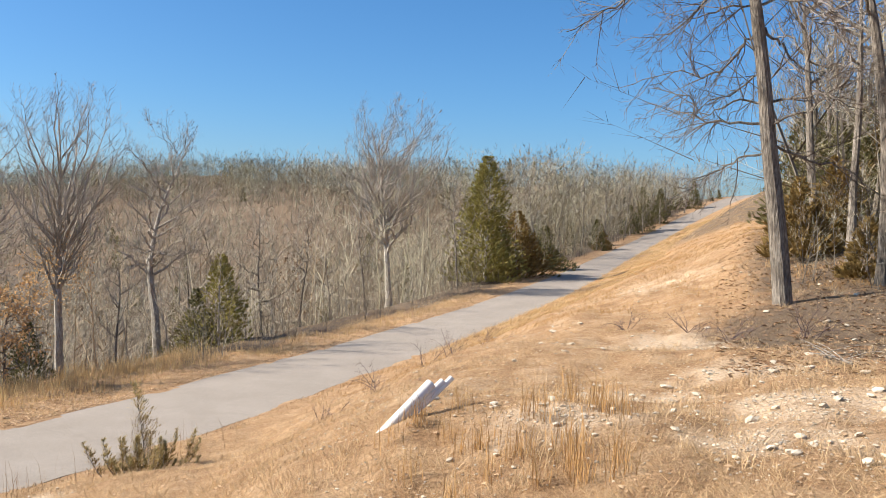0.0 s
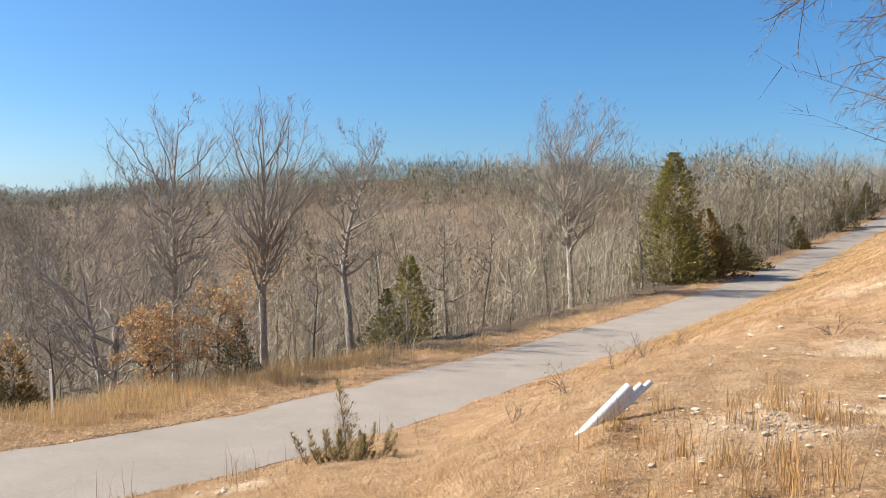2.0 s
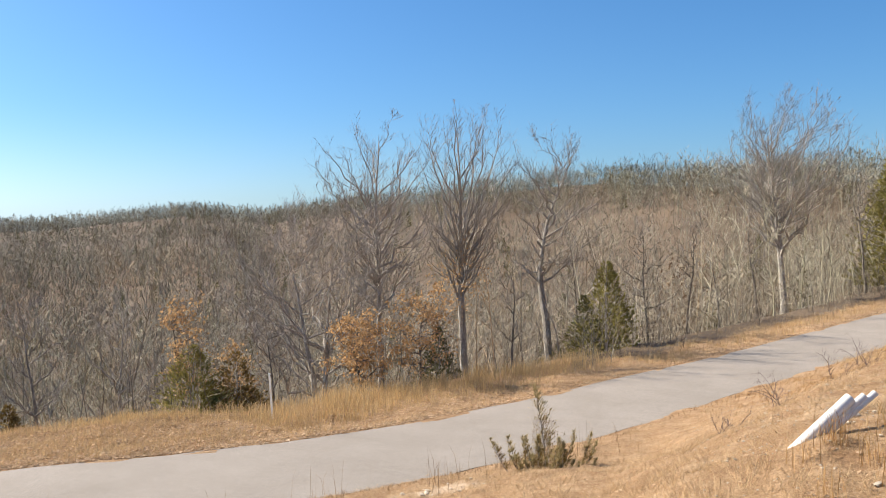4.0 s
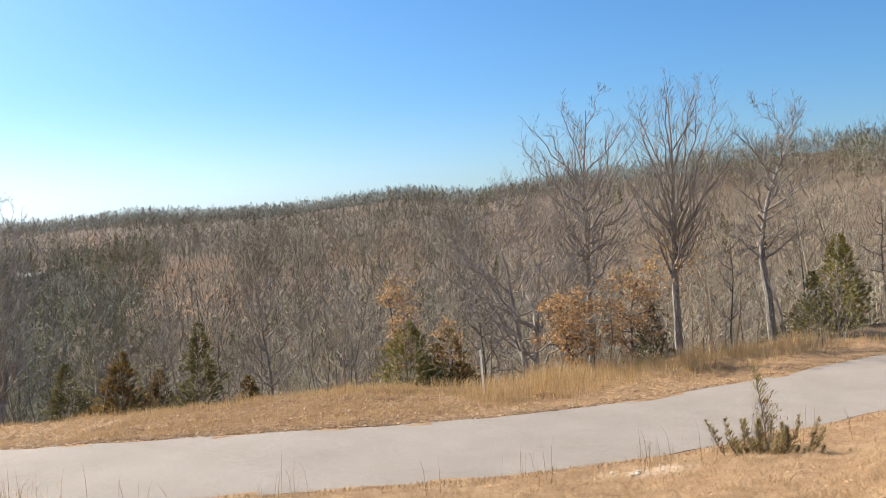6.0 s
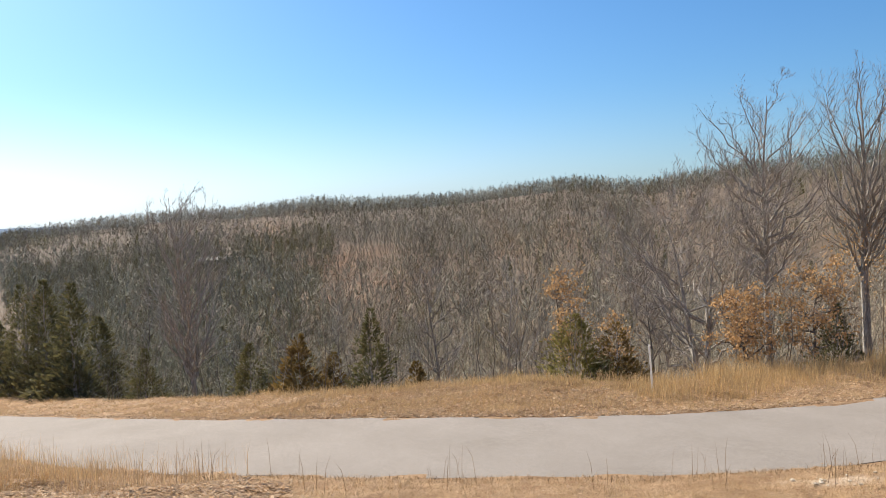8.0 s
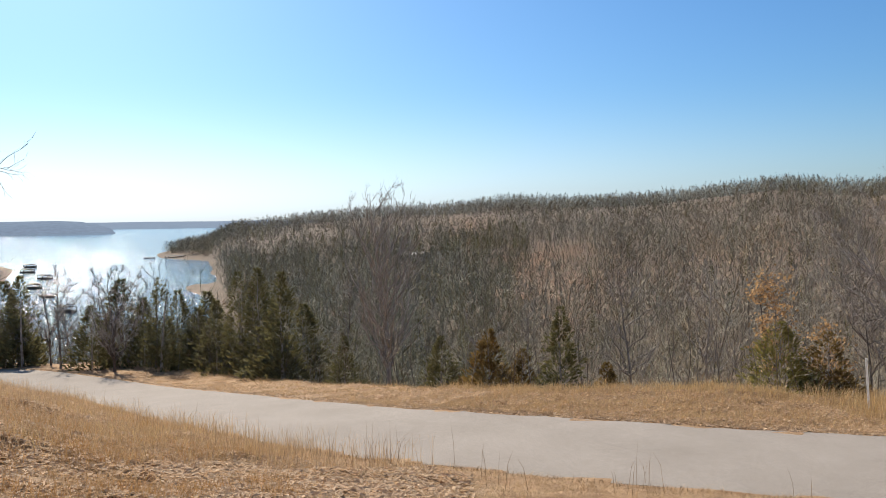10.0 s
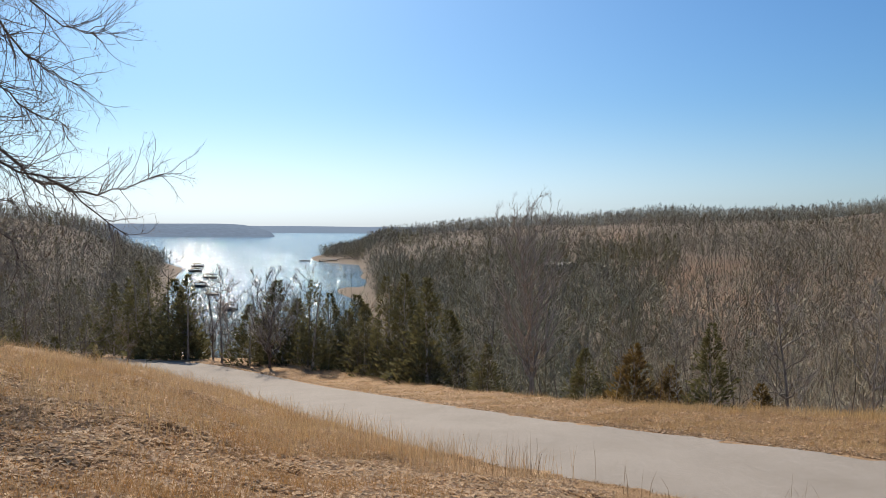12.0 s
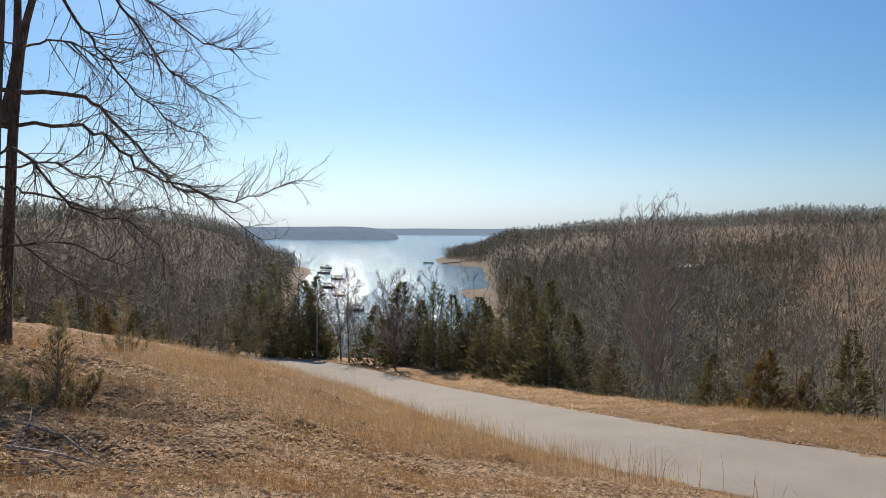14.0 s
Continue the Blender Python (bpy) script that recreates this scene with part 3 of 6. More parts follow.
def grow_tree(seed, height, trunk_r, fork=0.35, limbs=9, limb_len=0.5, angle=0.7, rise=0.12, branches=7, twigs=6, lean=(0, 0), stems=1, bend=0.07, twig_w=0.011, fine=3, stout=1.0, stem=0.92, egg=None):
    """A bare broadleaf tree: trunk and limbs, branches, and twigs. egg: the crown's middle, half height, half width, flare and lowest limb, in tree heights."""
    rng = random.Random(seed)
    big, small = Wood(), Wood()
    egg = egg or (0.5 + 0.5 * fork, 0.5 - 0.5 * fork, limb_len * 0.62, 0.0, -0.8)

    def outside(p):
        u = (p.z - egg[0] * height) / (egg[1] * height)
        w = egg[2] * height * (1 + egg[3] * max(min(u, 1), -1)) + 0.05
        return (p.x * p.x + p.y * p.y) / (w * w) + abs(u) ** 3 > 1.0

    def shorten(pts):
        for _ in range(6):
            if not outside(pts[-1]):
                break
            pts = [pts[0] + (q - pts[0]) * 0.8 for q in pts]
        return pts

    def twig(p, way, length, w, sprigs):
        """A crooked twig with sprigs along it."""
        mid_ = p + way * length * 0.5
        tip = mid_ + (way + Vector((rng.gauss(0, 0.22), rng.gauss(0, 0.22), rng.gauss(0.12, 0.2)))).normalized() * length * 0.5
        small.slip(p, mid_ + (mid_ - p) * 0.35, w)
        small.slip(mid_, tip, w * 0.75)
        for q in range(sprigs):
            a = p.lerp(mid_, rng.random() * 2) if rng.random() < 0.5 else mid_.lerp(tip, rng.random())
            small.slip(a, a + side_way(rng, way, rng.uniform(0.3, 0.75)) * length * rng.uniform(0.25, 0.5), w * 0.7)

    for st in range(stems):
        h = height * stem * (1 - 0.12 * st)
        way = Vector((lean[0] + (rng.gauss(0, 0.12) if st else 0), lean[1] + (rng.gauss(0, 0.12) if st else 0), 1))
        n = 12
        pts = wander(rng, Vector((0.25 * st * trunk_r * 4, 0, -0.3)), way, h, n, bend * 0.5, 0.05)
        rad = []
        for k in range(n + 1):
            f = k / n
            rad.append(trunk_r * (1.3 if k == 0 else 1 - 0.3 * f / fork) if f < fork else trunk_r * 0.7 * (1 - (f - fork) / (1 - fork)) ** 1.15 + 0.01)
        big.tube(pts, rad, 8)
        for i in range(limbs):
            u = 0.97 - (0.97 - egg[4]) * (i + rng.random()) / limbs
            a = i * 2.4 + rng.gauss(0, 0.35)
            rr = egg[2] * height * (1 + egg[3] * u) * math.sqrt(1 - abs(u) ** 3) * rng.uniform(0.6, 1.0)
            goal = Vector((math.cos(a) * rr, math.sin(a) * rr, (egg[0] + egg[1] * u * rng.uniform(0.85, 1.0)) * height))
            zs = goal.z - rr / math.tan(angle * rng.uniform(0.75, 1.25))
            f = min(max((zs + 0.3) / h, fork * rng.uniform(1.0, 1.7)), 0.93)
            k = min(int(f * n), n - 1)
            p = pts[k].lerp(pts[k + 1], f * n - k)
            ln = max((goal - p).length, 0.4)
            ctrl = p.lerp(goal, 0.4) + Vector((math.cos(a), math.sin(a), -0.6)) * ln * rise
            lp, off = [], Vector((0, 0, 0))
            for j in range(9):
                t = j / 8
                off = off * 0.6 + Vector((rng.gauss(0, 1), rng.gauss(0, 1), rng.gauss(0, 0.7))) * (ln * bend * 0.3 if j else 0)
                lp.append(p * (1 - t) ** 2 + ctrl * 2 * t * (1 - t) + goal * t * t + off)
            m = len(lp) - 1
            r0 = min(rad[k] * 0.8, 0.0125 * ln + 0.014) * stout
            big.tube(lp, [r0 * (1 - j / m) ** 0.9 + 0.004 for j in range(m + 1)], 5)
            for b in range(branches):
                g = rng.uniform(0.1, 1.0) ** 0.85
                j = min(int(g * m), m - 1)
                bp = lp[j].lerp(lp[j + 1], g * m - j)
                bd = (lp[j + 1] - lp[j]).normalized()
                bl = ln * rng.uniform(0.2, 0.45) * (1.15 - 0.55 * g)
                br = max(r0 * (1 - 0.85 * g) * 0.5, twig_w * 0.75)
                bq = shorten(wander(rng, bp, side_way(rng, bd, rng.uniform(0.35, 0.95)), bl, 4, bend * 1.5 + 0.03, 0.08))
                bl = max((bq[-1] - bq[0]).length, 0.4)
                small.tube(bq, [br, br * 0.8, br * 0.62, br * 0.45, br * 0.25], 3)
                for w in range(twigs):
                    e = rng.uniform(0.12, 1.0)
                    j2 = min(int(e * 4), 3)
                    tp = bq[j2].lerp(bq[j2 + 1], e * 4 - j2)
                    td = side_way(rng, (bq[j2 + 1] - bq[j2]).normalized(), rng.uniform(0.4, 1.1))
                    td.z += 0.15
                    twig(tp, td.normalized(), bl * rng.uniform(0.22, 0.5), twig_w * 0.75, fine)
    return big, small


def bare_tree(seed, label, category="tree", group="", bark=None, twig=None, **kw):
    ob = thing("bare_tree", label, category, group)
    big, small = grow_tree(seed, **kw)
    part("trunk", big.mesh("trunk", [bark or M_BARK]), None, ob)
    part("crown", small.mesh("crown", [twig or M_TWIG]), None, ob)
    return ob


def place(ob, az, r, spin=0.0, size=1.0, sink=0.0):
    x, y = polar(az, r)
    while "tree" in ob.name and abs(float(road_side(np.array([x]), np.array([y]))[0][0])) < ROAD_W / 2 + 1.6:
        r += 1.0
        x, y = polar(az, r)
    ob.matrix_basis = Matrix.LocRotScale((x, y, gz(x, y) - sink), Euler((0, 0, radians(spin))), (size, size, size))
    return ob


def low_tree(seed, h, limbs=9, slips=70, width=0.05, spread=0.34, fork=0.22):
    """A far tree in few faces: trunk, limbs that rise and fan out, and twigs along their outer halves."""
    rng = random.Random(seed)
    w = Wood()
    pts = wander(rng, Vector((0, 0, -0.8)), Vector((rng.gauss(0, 0.12), rng.gauss(0, 0.12), 1)), h * 0.86 + 0.8, 4, 0.12, 0.08)
    w.tube(pts, [0.006 * h, 0.0048 * h, 0.0036 * h, 0.0022 * h, 0.001 * h], 3)
    arms = []
    for i in range(limbs):
        f = fork + (0.9 - fork) * (i + rng.random()) / limbs
        k = min(int(f * 4), 3)
        p = pts[k].lerp(pts[k + 1], f * 4 - k)
        a = i * 2.4 + rng.gauss(0, 0.4)
        tilt = rng.uniform(0.7, 1.3) * (1.3 - 0.65 * f)
        way = Vector((math.cos(a) * math.sin(tilt), math.sin(a) * math.sin(tilt), math.cos(tilt)))
        ln = min(h * spread * (1.15 - 0.75 * f) * rng.uniform(0.8, 1.25), (1.03 * h - p.z) / max(math.cos(tilt), 0.25))
        lp = wander(rng, p, way, ln, 2, 0.16, 0.06)
        w.slip(lp[0], lp[1].lerp(lp[2], 0.3), 0.0034 * h * (1.2 - f))
        w.slip(lp[1], lp[2], 0.0022 * h * (1.2 - f))
        arms.append(lp)
    arms.append([pts[2], pts[3], pts[4]])
    for i in range(slips):
        if width > 0.15 and i % 2:      # too far off for single boughs: a dome of short twigs
            q = Vector((rng.gauss(0, 1), rng.gauss(0, 1), rng.gauss(0, 1))).normalized() * rng.uniform(0.2, 1.0) ** 0.45
            p = pts[3] + Vector((q.x * spread * 0.42 * h, q.y * spread * 0.42 * h, (q.z * 0.34 - 0.06) * h))
            w.slip(p, p + Vector((rng.gauss(0, 1), rng.gauss(0, 1), rng.gauss(0, 0.8))).normalized() * h * rng.uniform(0.05, 0.09), width * 0.5)
            continue
        lp = arms[i % len(arms)]
        g = rng.uniform(0.12, 1.0) ** 0.6 * 2
        a, b = (lp[0], lp[1]) if g < 1 else (lp[1], lp[2])
        p = a.lerp(b, g % 1.0 if g < 2 else 1.0)
        d = side_way(rng, (b - a).normalized(), rng.uniform(0.35, 1.5))
        d.z += 0.15
        w.slip(p, p + d.normalized() * h * rng.uniform(0.05, 0.125), width * 0.5)
    return w


def scatter_mesh(name, templates, xyz, yaw, size, pick, mats, midx=None):
    """One mesh of many copies of small templates, each (verts, quads, tris)."""
    V, Q, T, base = [], [], [], 0
    for k, (tv, tq, tt) in enumerate(templates):
        sel = np.where(pick == k)[0]
        if not len(sel):
            continue
        c, s = np.cos(yaw[sel])[:, None], np.sin(yaw[sel])[:, None]
        sz = size[sel]
        sz = sz[:, None] if sz.ndim == 1 else sz
        x = (c * tv[:, 0] - s * tv[:, 1]) * sz[:, :1] + xyz[sel, :1]
        y = (s * tv[:, 0] + c * tv[:, 1]) * sz[:, :1] + xyz[sel, 1:2]
        z = tv[:, 2] * sz[:, -1:] + xyz[sel, 2:3]
        V.append(np.stack([x, y, z], -1).reshape(-1, 3))
        offs = base + np.arange(len(sel)) * len(tv)
        if len(tq):
            Q.append((tq[None] + offs[:, None, None]).reshape(-1, 4))
        if len(tt):
            T.append((tt[None] + offs[:, None, None]).reshape(-1, 3))
        base += len(sel) * len(tv)
    f = ([np.concatenate(Q)] if Q else []) + ([np.concatenate(T)] if T else [])
    idx = None if len(mats) < 2 else np.concatenate([np.full(len(g), int(g.shape[1] == 3)) for g in f])
    me = mesh_from(name, np.concatenate(V), f, mats, idx)
    tone = np.concatenate([np.repeat(np.random.RandomState(len(name) + k).uniform(0, 1, int((pick == k).sum())), len(tv)) for k, (tv, _, _) in enumerate(templates)])
    me.attributes.new("tone", "FLOAT", "POINT").data.foreach_set("value", tone.astype(np.float32))
    return me


def templ(w):
    return np.array(w.v, dtype=np.float32), np.array(w.q, dtype=np.int32).reshape(-1, 4), np.array(w.t, dtype=np.int32).reshape(-1, 3)


def on_ring(rng, n, az0, az1, r0, r1):
    az = rng.uniform(az0, az1, n)
    r = np.sqrt(rng.uniform(r0 * r0, r1 * r1, n))
    a = np.radians(az)
    return -r * np.sin(a), r * np.cos(a), az, r


SKYLINE = np.array([(-40, 12), (-19, 5.6), (-13.5, 6.6), (-9.8, 7.2), (-6.5, 5.6), (-2.4, 5.1), (9.4, 5.0), (14.5, 4.3), (26, 2.5), (37, 1.6), (42, 2.0), (51, 1.2), (60, 1.0), (72, 0.5),
                    (77.5, 0.0), (79, -0.9), (83, -2.0), (84, -3.2), (88, -4.2), (90.3, -3.2), (90.9, -2.3), (93.1, -1.6), (94.7, -0.9), (95.7, 0.0), (97.4, 0.7), (100, 1.1), (104, 1.6), (125, 2)])


def forest(name, label, seed, n, az0, az1, r0, r1, templates, mat, h0=0.8, h1=1.25, d0=7.0, d1=1e9, tall=13.0, uphill=False, stems=None, crest=None):
    """Trees of one stand, none taller than lets the ridge behind show."""
    rng = np.random.RandomState(seed)
    x, y, az, r = on_ring(rng, n, az0, az1, r0, r1)
    if crest:       # along the top of the hill
        r = np.interp(az, HILLS[:, 0], HILLS[:, 3]) * rng.uniform(*crest, n)
        x, y = -r * np.sin(np.radians(az)), r * np.cos(np.radians(az))
    s, _ = road_side(x, y)
    z = ground_z(x, y)
    d = (s if uphill else -s) - ROAD_W / 2
    z = z - 1.7 * np.clip((r - 110) / 250, 0, 1)
    size = rng.uniform(h0, h1, n)
    if not uphill:
        room = r * np.tan(np.radians(np.interp(az, SKYLINE[:, 0], SKYLINE[:, 1]))) - z
        size = np.where(r < 150, np.minimum(size, room / tall), size)
    open_wood = open_floor(x, y) * (r > 140)
    ok = (d > d0) & (d < d1) & (rng.uniform(0, 1, n) > 0.55 * open_wood) & (z > WATER_Z + 0.6) & (size > 0.12)
    x, y, z, size = x[ok], y[ok], z[ok], size[ok]
    k = len(x)
    me = scatter_mesh(name, templates, np.stack([x, y, z], 1), rng.uniform(0, 6.283, k), size, rng.randint(0, len(templates), k), [stems or M_STAND, mat])
    return tagged(new(name, me), label, "woods", kind="stuff")


FAR = [templ(low_tree(100 + k, 13, 9, 84, 0.1, 0.55, 0.26)) for k in range(10)]
FARTHEST = [templ(low_tree(130 + k, 10, 3, 44, 0.26, 0.72, 0.3)) for k in range(10)]
MID = [templ(low_tree(200 + k, 12, 16, 300, 0.026, 0.52, 0.14)) for k in range(8)]
BRUSH = [templ(low_tree(300 + k, 3.0, 10, 100, 0.012, 0.5, 0.05)) for k in range(6)]
CREST = [templ(low_tree(160 + k, 9, 3, 54, 0.26, 0.75, 0.1)) for k in range(8)]
forest("hillside_woods", "bare olive-grey winter woods on the near hillside", 1, 2300, -24, 37, 115, 330, FAR, M_WOODS, 0.55, 1.0, stems=M_WOODS)
forest("hollow_woods", "bare winter woods of dark trunks over rusty leaves", 30, 1300, 37, 60, 125, 370, FAR, M_WOODS)
forest("deep_hollow_woods", "bare woods deep in the hollow, haze tint in their colour", 34, 1100, 60, 82, 125, 370, FAR, M_WOODS_HAZY)
NEAR_CREST = [templ(low_tree(180 + k, 12, 6, 120, 0.16, 0.62, 0.12)) for k in range(8)]
forest("near_crest_woods", "bare winter woods along the crest of the hill", 26, 1300, -24, 34, 1, 2, NEAR_CREST, M_WOODS, 0.5, 0.9, stems=M_WOODS, crest=(0.8, 1.0))
forest("ridge_woods", "bare grey-brown winter woods on the far ridge", 6, 7000, 15, 84, 360, 700, FARTHEST, M_WOODS)
forest("far_crest_woods", "bare winter woods along the far ridge", 27, 2600, 30, 84, 1, 2, CREST, M_WOODS, 0.6, 1.15, stems=M_WOODS, crest=(0.93, 1.005))
forest("point_woods", "bare winter woods on the point over the lake", 7, 1700, 77.0, 83.4, 560, 780, FARTHEST, M_WOODS, 0.75, 1.1)
forest("near_spur_woods", "bare dark winter woods on the near side of the spur", 16, 1500, 90.5, 125, 105, 270, FAR, M_WOODS, 0.6, 0.95)
forest("spur_woods", "bare dark winter woods on the spur above the lake", 2, 3000, 89.6, 118, 250, 560, FARTHEST, M_WOODS, 0.8, 1.2)
forest("shore_woods", "bare winter woods along the shore of the spur", 33, 800, 89.7, 95, 200, 560, FARTHEST, M_WOODS, 0.7, 1.1)
forest("valley_woods", "bare grey woods crowding the hollow below the road", 3, 1050, -20, 60, 40, 160, MID, M_WOODS_LIT, 0.6, 1.05, stems=M_WOODS_LIT)
forest("lower_valley_woods", "bare woods below the lower road, haze tint in their colour", 35, 750, 60, 112, 40, 160, MID, M_WOODS_HAZY, 0.6, 1.05, stems=M_WOODS_HAZY)
forest("upper_roadside_woods", "bare grey woods lining the climbing road", 8, 900, -19, -4, 88, 260, MID, M_WOODS, 0.55, 1.0, 1.8, 22.0)
forest("roadside_brush", "thicket of thin bare saplings and brush below the road", 4, 9000, -20, 100, 24, 120, BRUSH, M_WOODS_LIT, 0.4, 1.3, 5.5, 10.0, 3.0)
forest("lakeside_thicket", "thicket of thin bare trees below the lower road", 28, 1500, 76, 104, 45, 105, BRUSH, M_WOODS, 0.9, 2.4, 5.0, 40.0, 4.0)
forest("uphill_woods", "bare winter woods rising over the stony slope", 5, 520, -52, -22.8, 27, 130, MID, M_WOODS, 0.7, 1.3, 13, uphill=True)
forest("upper_brush", "thicket of bare brush along the climbing road", 10, 3500, -19, 17, 34, 150, BRUSH, M_WOODS_LIT, 0.4, 1.3, 2.2, 7.0, 3.0)
forest("uphill_brush", "thin bare saplings under the trees of the slope", 9, 500, -50, -22.0, 22, 60, BRUSH, M_WOODS, 0.5, 1.3, 11, uphill=True)


def low_cedar(seed, h, width, n):
    rng = random.Random(seed)
    w = Wood()
    for i in range(n):
        f, a = rng.uniform(0.02, 1.0) ** 1.2, rng.uniform(0, 6.283)
        rad = width * (1 - f) ** 0.8 * rng.uniform(0.3, 1.0)
        p = Vector((math.cos(a) * rad, math.sin(a) * rad, f * h))
        o = Vector((math.cos(a), math.sin(a), rng.uniform(0.2, 1.2))).normalized()
        w.slip(p, p + o * rng.uniform(0.5, 1.0) * (0.4 + 0.8 * (1 - f)), 0.22)
    return w


def low_oak(seed, h, n):
    rng = random.Random(seed)
    w = low_tree(seed, h, 8, 30, 0.06, 0.42, 0.2)
    for i in range(n):
        a, f = rng.uniform(0, 6.283), rng.uniform(0.3, 0.95)
        rad = h * 0.3 * math.sin(3.14 * f) * rng.uniform(0.3, 1)
        p = Vector((math.cos(a) * rad, math.sin(a) * rad, f * h))
        w.slip(p, p + Vector((rng.gauss(0, 1), rng.gauss(0, 1), rng.gauss(0, 1))).normalized() * rng.uniform(0.25, 0.5), 0.12)
    return w


forest("hollow_cedars", "dark cedars crowding the hollow", 31, 700, 58, 81, 75, 420, [templ(low_cedar(470 + k, 6 + k, 1.9, 200)) for k in range(4)], M_CEDAR, 0.6, 1.2, tall=8)
forest("point_cedars", "dark cedars on the point over the lake", 32, 260, 75, 83.2, 520, 720, [templ(low_cedar(480 + k, 6 + k, 2.4, 60)) for k in range(3)], M_CEDAR, 0.8, 1.3, tall=8)
forest("hillside_cedars", "scattered dark cedars in the bare woods", 11, 420, -18, 112, 60, 520, [templ(low_cedar(400 + k, 6 + k, 1.7, 230)) for k in range(4)], M_CEDAR, 0.6, 1.1, tall=8)
forest("hillside_oaks", "scattered oaks keeping their rusty dead leaves", 12, 260, -10, 84, 70, 420, [templ(low_oak(420 + k, 9 + k, 150)) for k in range(4)], M_RUST, 0.6, 1.0, tall=11)

forest("upper_roadside_cedars", "green cedars along the edge of the climbing road", 13, 60, -18, -8, 110, 240, [templ(low_cedar(440 + k, 5 + k, 1.9, 300)) for k in range(4)], M_CEDAR, 0.5, 1.0, 1.8, 14.0, tall=7)
forest("spur_cedars", "dark cedars among the bare trees of the spur", 14, 420, 91, 113, 55, 230, [templ(low_cedar(450 + k, 5 + k, 1.9, 220)) for k in range(4)], M_CEDAR, 0.6, 1.1, tall=7)


# ---- the trees that stand out ----
HERO = [  # label, form, azimuth, distance, angle of the top, seed, bark
    ("tall bare tree with an upswept oval crown at the roadside", dict(trunk_r=0.23, fork=0.32, stem=0.9, limbs=32, egg=(0.66, 0.34, 0.2, 0.1, -0.5), angle=0.42, rise=0.02, branches=12, twigs=9, fine=3, bend=0.05, twig_w=0.011, stout=0.85), 24.2, 43, 9.7, 11, M_BARK),
    ("bare tree with heavy crooked side limbs at the roadside", dict(trunk_r=0.27, fork=0.3, stem=0.92, limbs=24, egg=(0.63, 0.37, 0.23, 0.05, -0.75), angle=0.9, rise=0.02, branches=13, twigs=9, fine=3, bend=0.13, twig_w=0.012, stout=1.0), 18.4, 48, 8.1, 12, M_BARK),
    ("bare round-crowned tree below the climbing road", dict(trunk_r=0.3, fork=0.3, stem=0.85, limbs=40, egg=(0.68, 0.32, 0.3, 0.0, -0.4), angle=0.55, rise=0.05, branches=12, twigs=9, fine=3, bend=0.1, twig_w=0.017, stout=0.85), 3.6, 71, 9.3, 13, M_BARK),
    ("bare spreading tree at the edge of the hollow", dict(trunk_r=0.18, fork=0.3, stem=0.93, limbs=32, egg=(0.66, 0.34, 0.26, 0.0, -0.6), angle=0.65, rise=0.03, branches=13, twigs=9, fine=3, bend=0.1, twig_w=0.0105, stout=0.9), 30.0, 39, 8.8, 14, M_BARK),
    ("low crooked bare tree with long swinging limbs", dict(trunk_r=0.19, fork=0.1, stem=0.75, limbs=18, egg=(0.55, 0.45, 0.45, 0.0, -0.3), angle=0.85, rise=0.1, branches=14, twigs=9, fine=3, bend=0.12, twig_w=0.013, lean=(-0.1, 0), stems=2, stout=0.65), 34.2, 36, 4.6, 15, M_BARK),
    ("slender bare tree beyond the grass verge", dict(trunk_r=0.09, fork=0.25, limbs=16, egg=(0.6, 0.4, 0.22, 0.0, -0.7), angle=0.7, rise=0.03, branches=10, bend=0.14, twig_w=0.0105), 51.5, 36, -2.0, 16, M_BARK),
    ("slender bare tree beyond the grass verge", dict(trunk_r=0.08, fork=0.2, limbs=16, egg=(0.6, 0.4, 0.2, 0.0, -0.7), angle=0.65, rise=0.03, branches=10, bend=0.14, twig_w=0.0105), 47.0, 36.5, -1.7, 21, M_BARK),
    ("bare tree with a full twiggy crown at the hollow's edge", dict(trunk_r=0.15, fork=0.12, limbs=34, egg=(0.58, 0.42, 0.21, 0.0, -0.6), angle=0.45, rise=0.03, branches=10, twigs=7, fine=2, bend=0.08, twig_w=0.014), 67.5, 42, 3.5, 17, M_BARK),
    ("bare fan-shaped tree at the lower roadside", dict(trunk_r=0.12, fork=0.12, limbs=22, egg=(0.58, 0.42, 0.26, 0.15, -0.7), angle=0.5, rise=0.02, branches=12, bend=0.1, twig_w=0.017), 85.1, 62, -2.4, 22, M_BARK_DARK),
    ("thin pale bare tree against the lake", dict(trunk_r=0.06, fork=0.3, limbs=12, egg=(0.62, 0.38, 0.2, 0.0, -0.7), angle=0.6, rise=0.02, branches=8, bend=0.12, twig_w=0.017), 87.6, 71, -3.2, 23, M_BARK),
    ("thin bare tree against the lake", dict(trunk_r=0.08, fork=0.2, limbs=14, egg=(0.6, 0.4, 0.22, 0.0, -0.7), angle=0.6, rise=0.02, branches=9, bend=0.12, twig_w=0.017), 88.7, 74, -2.6, 24, M_BARK_DARK),
]
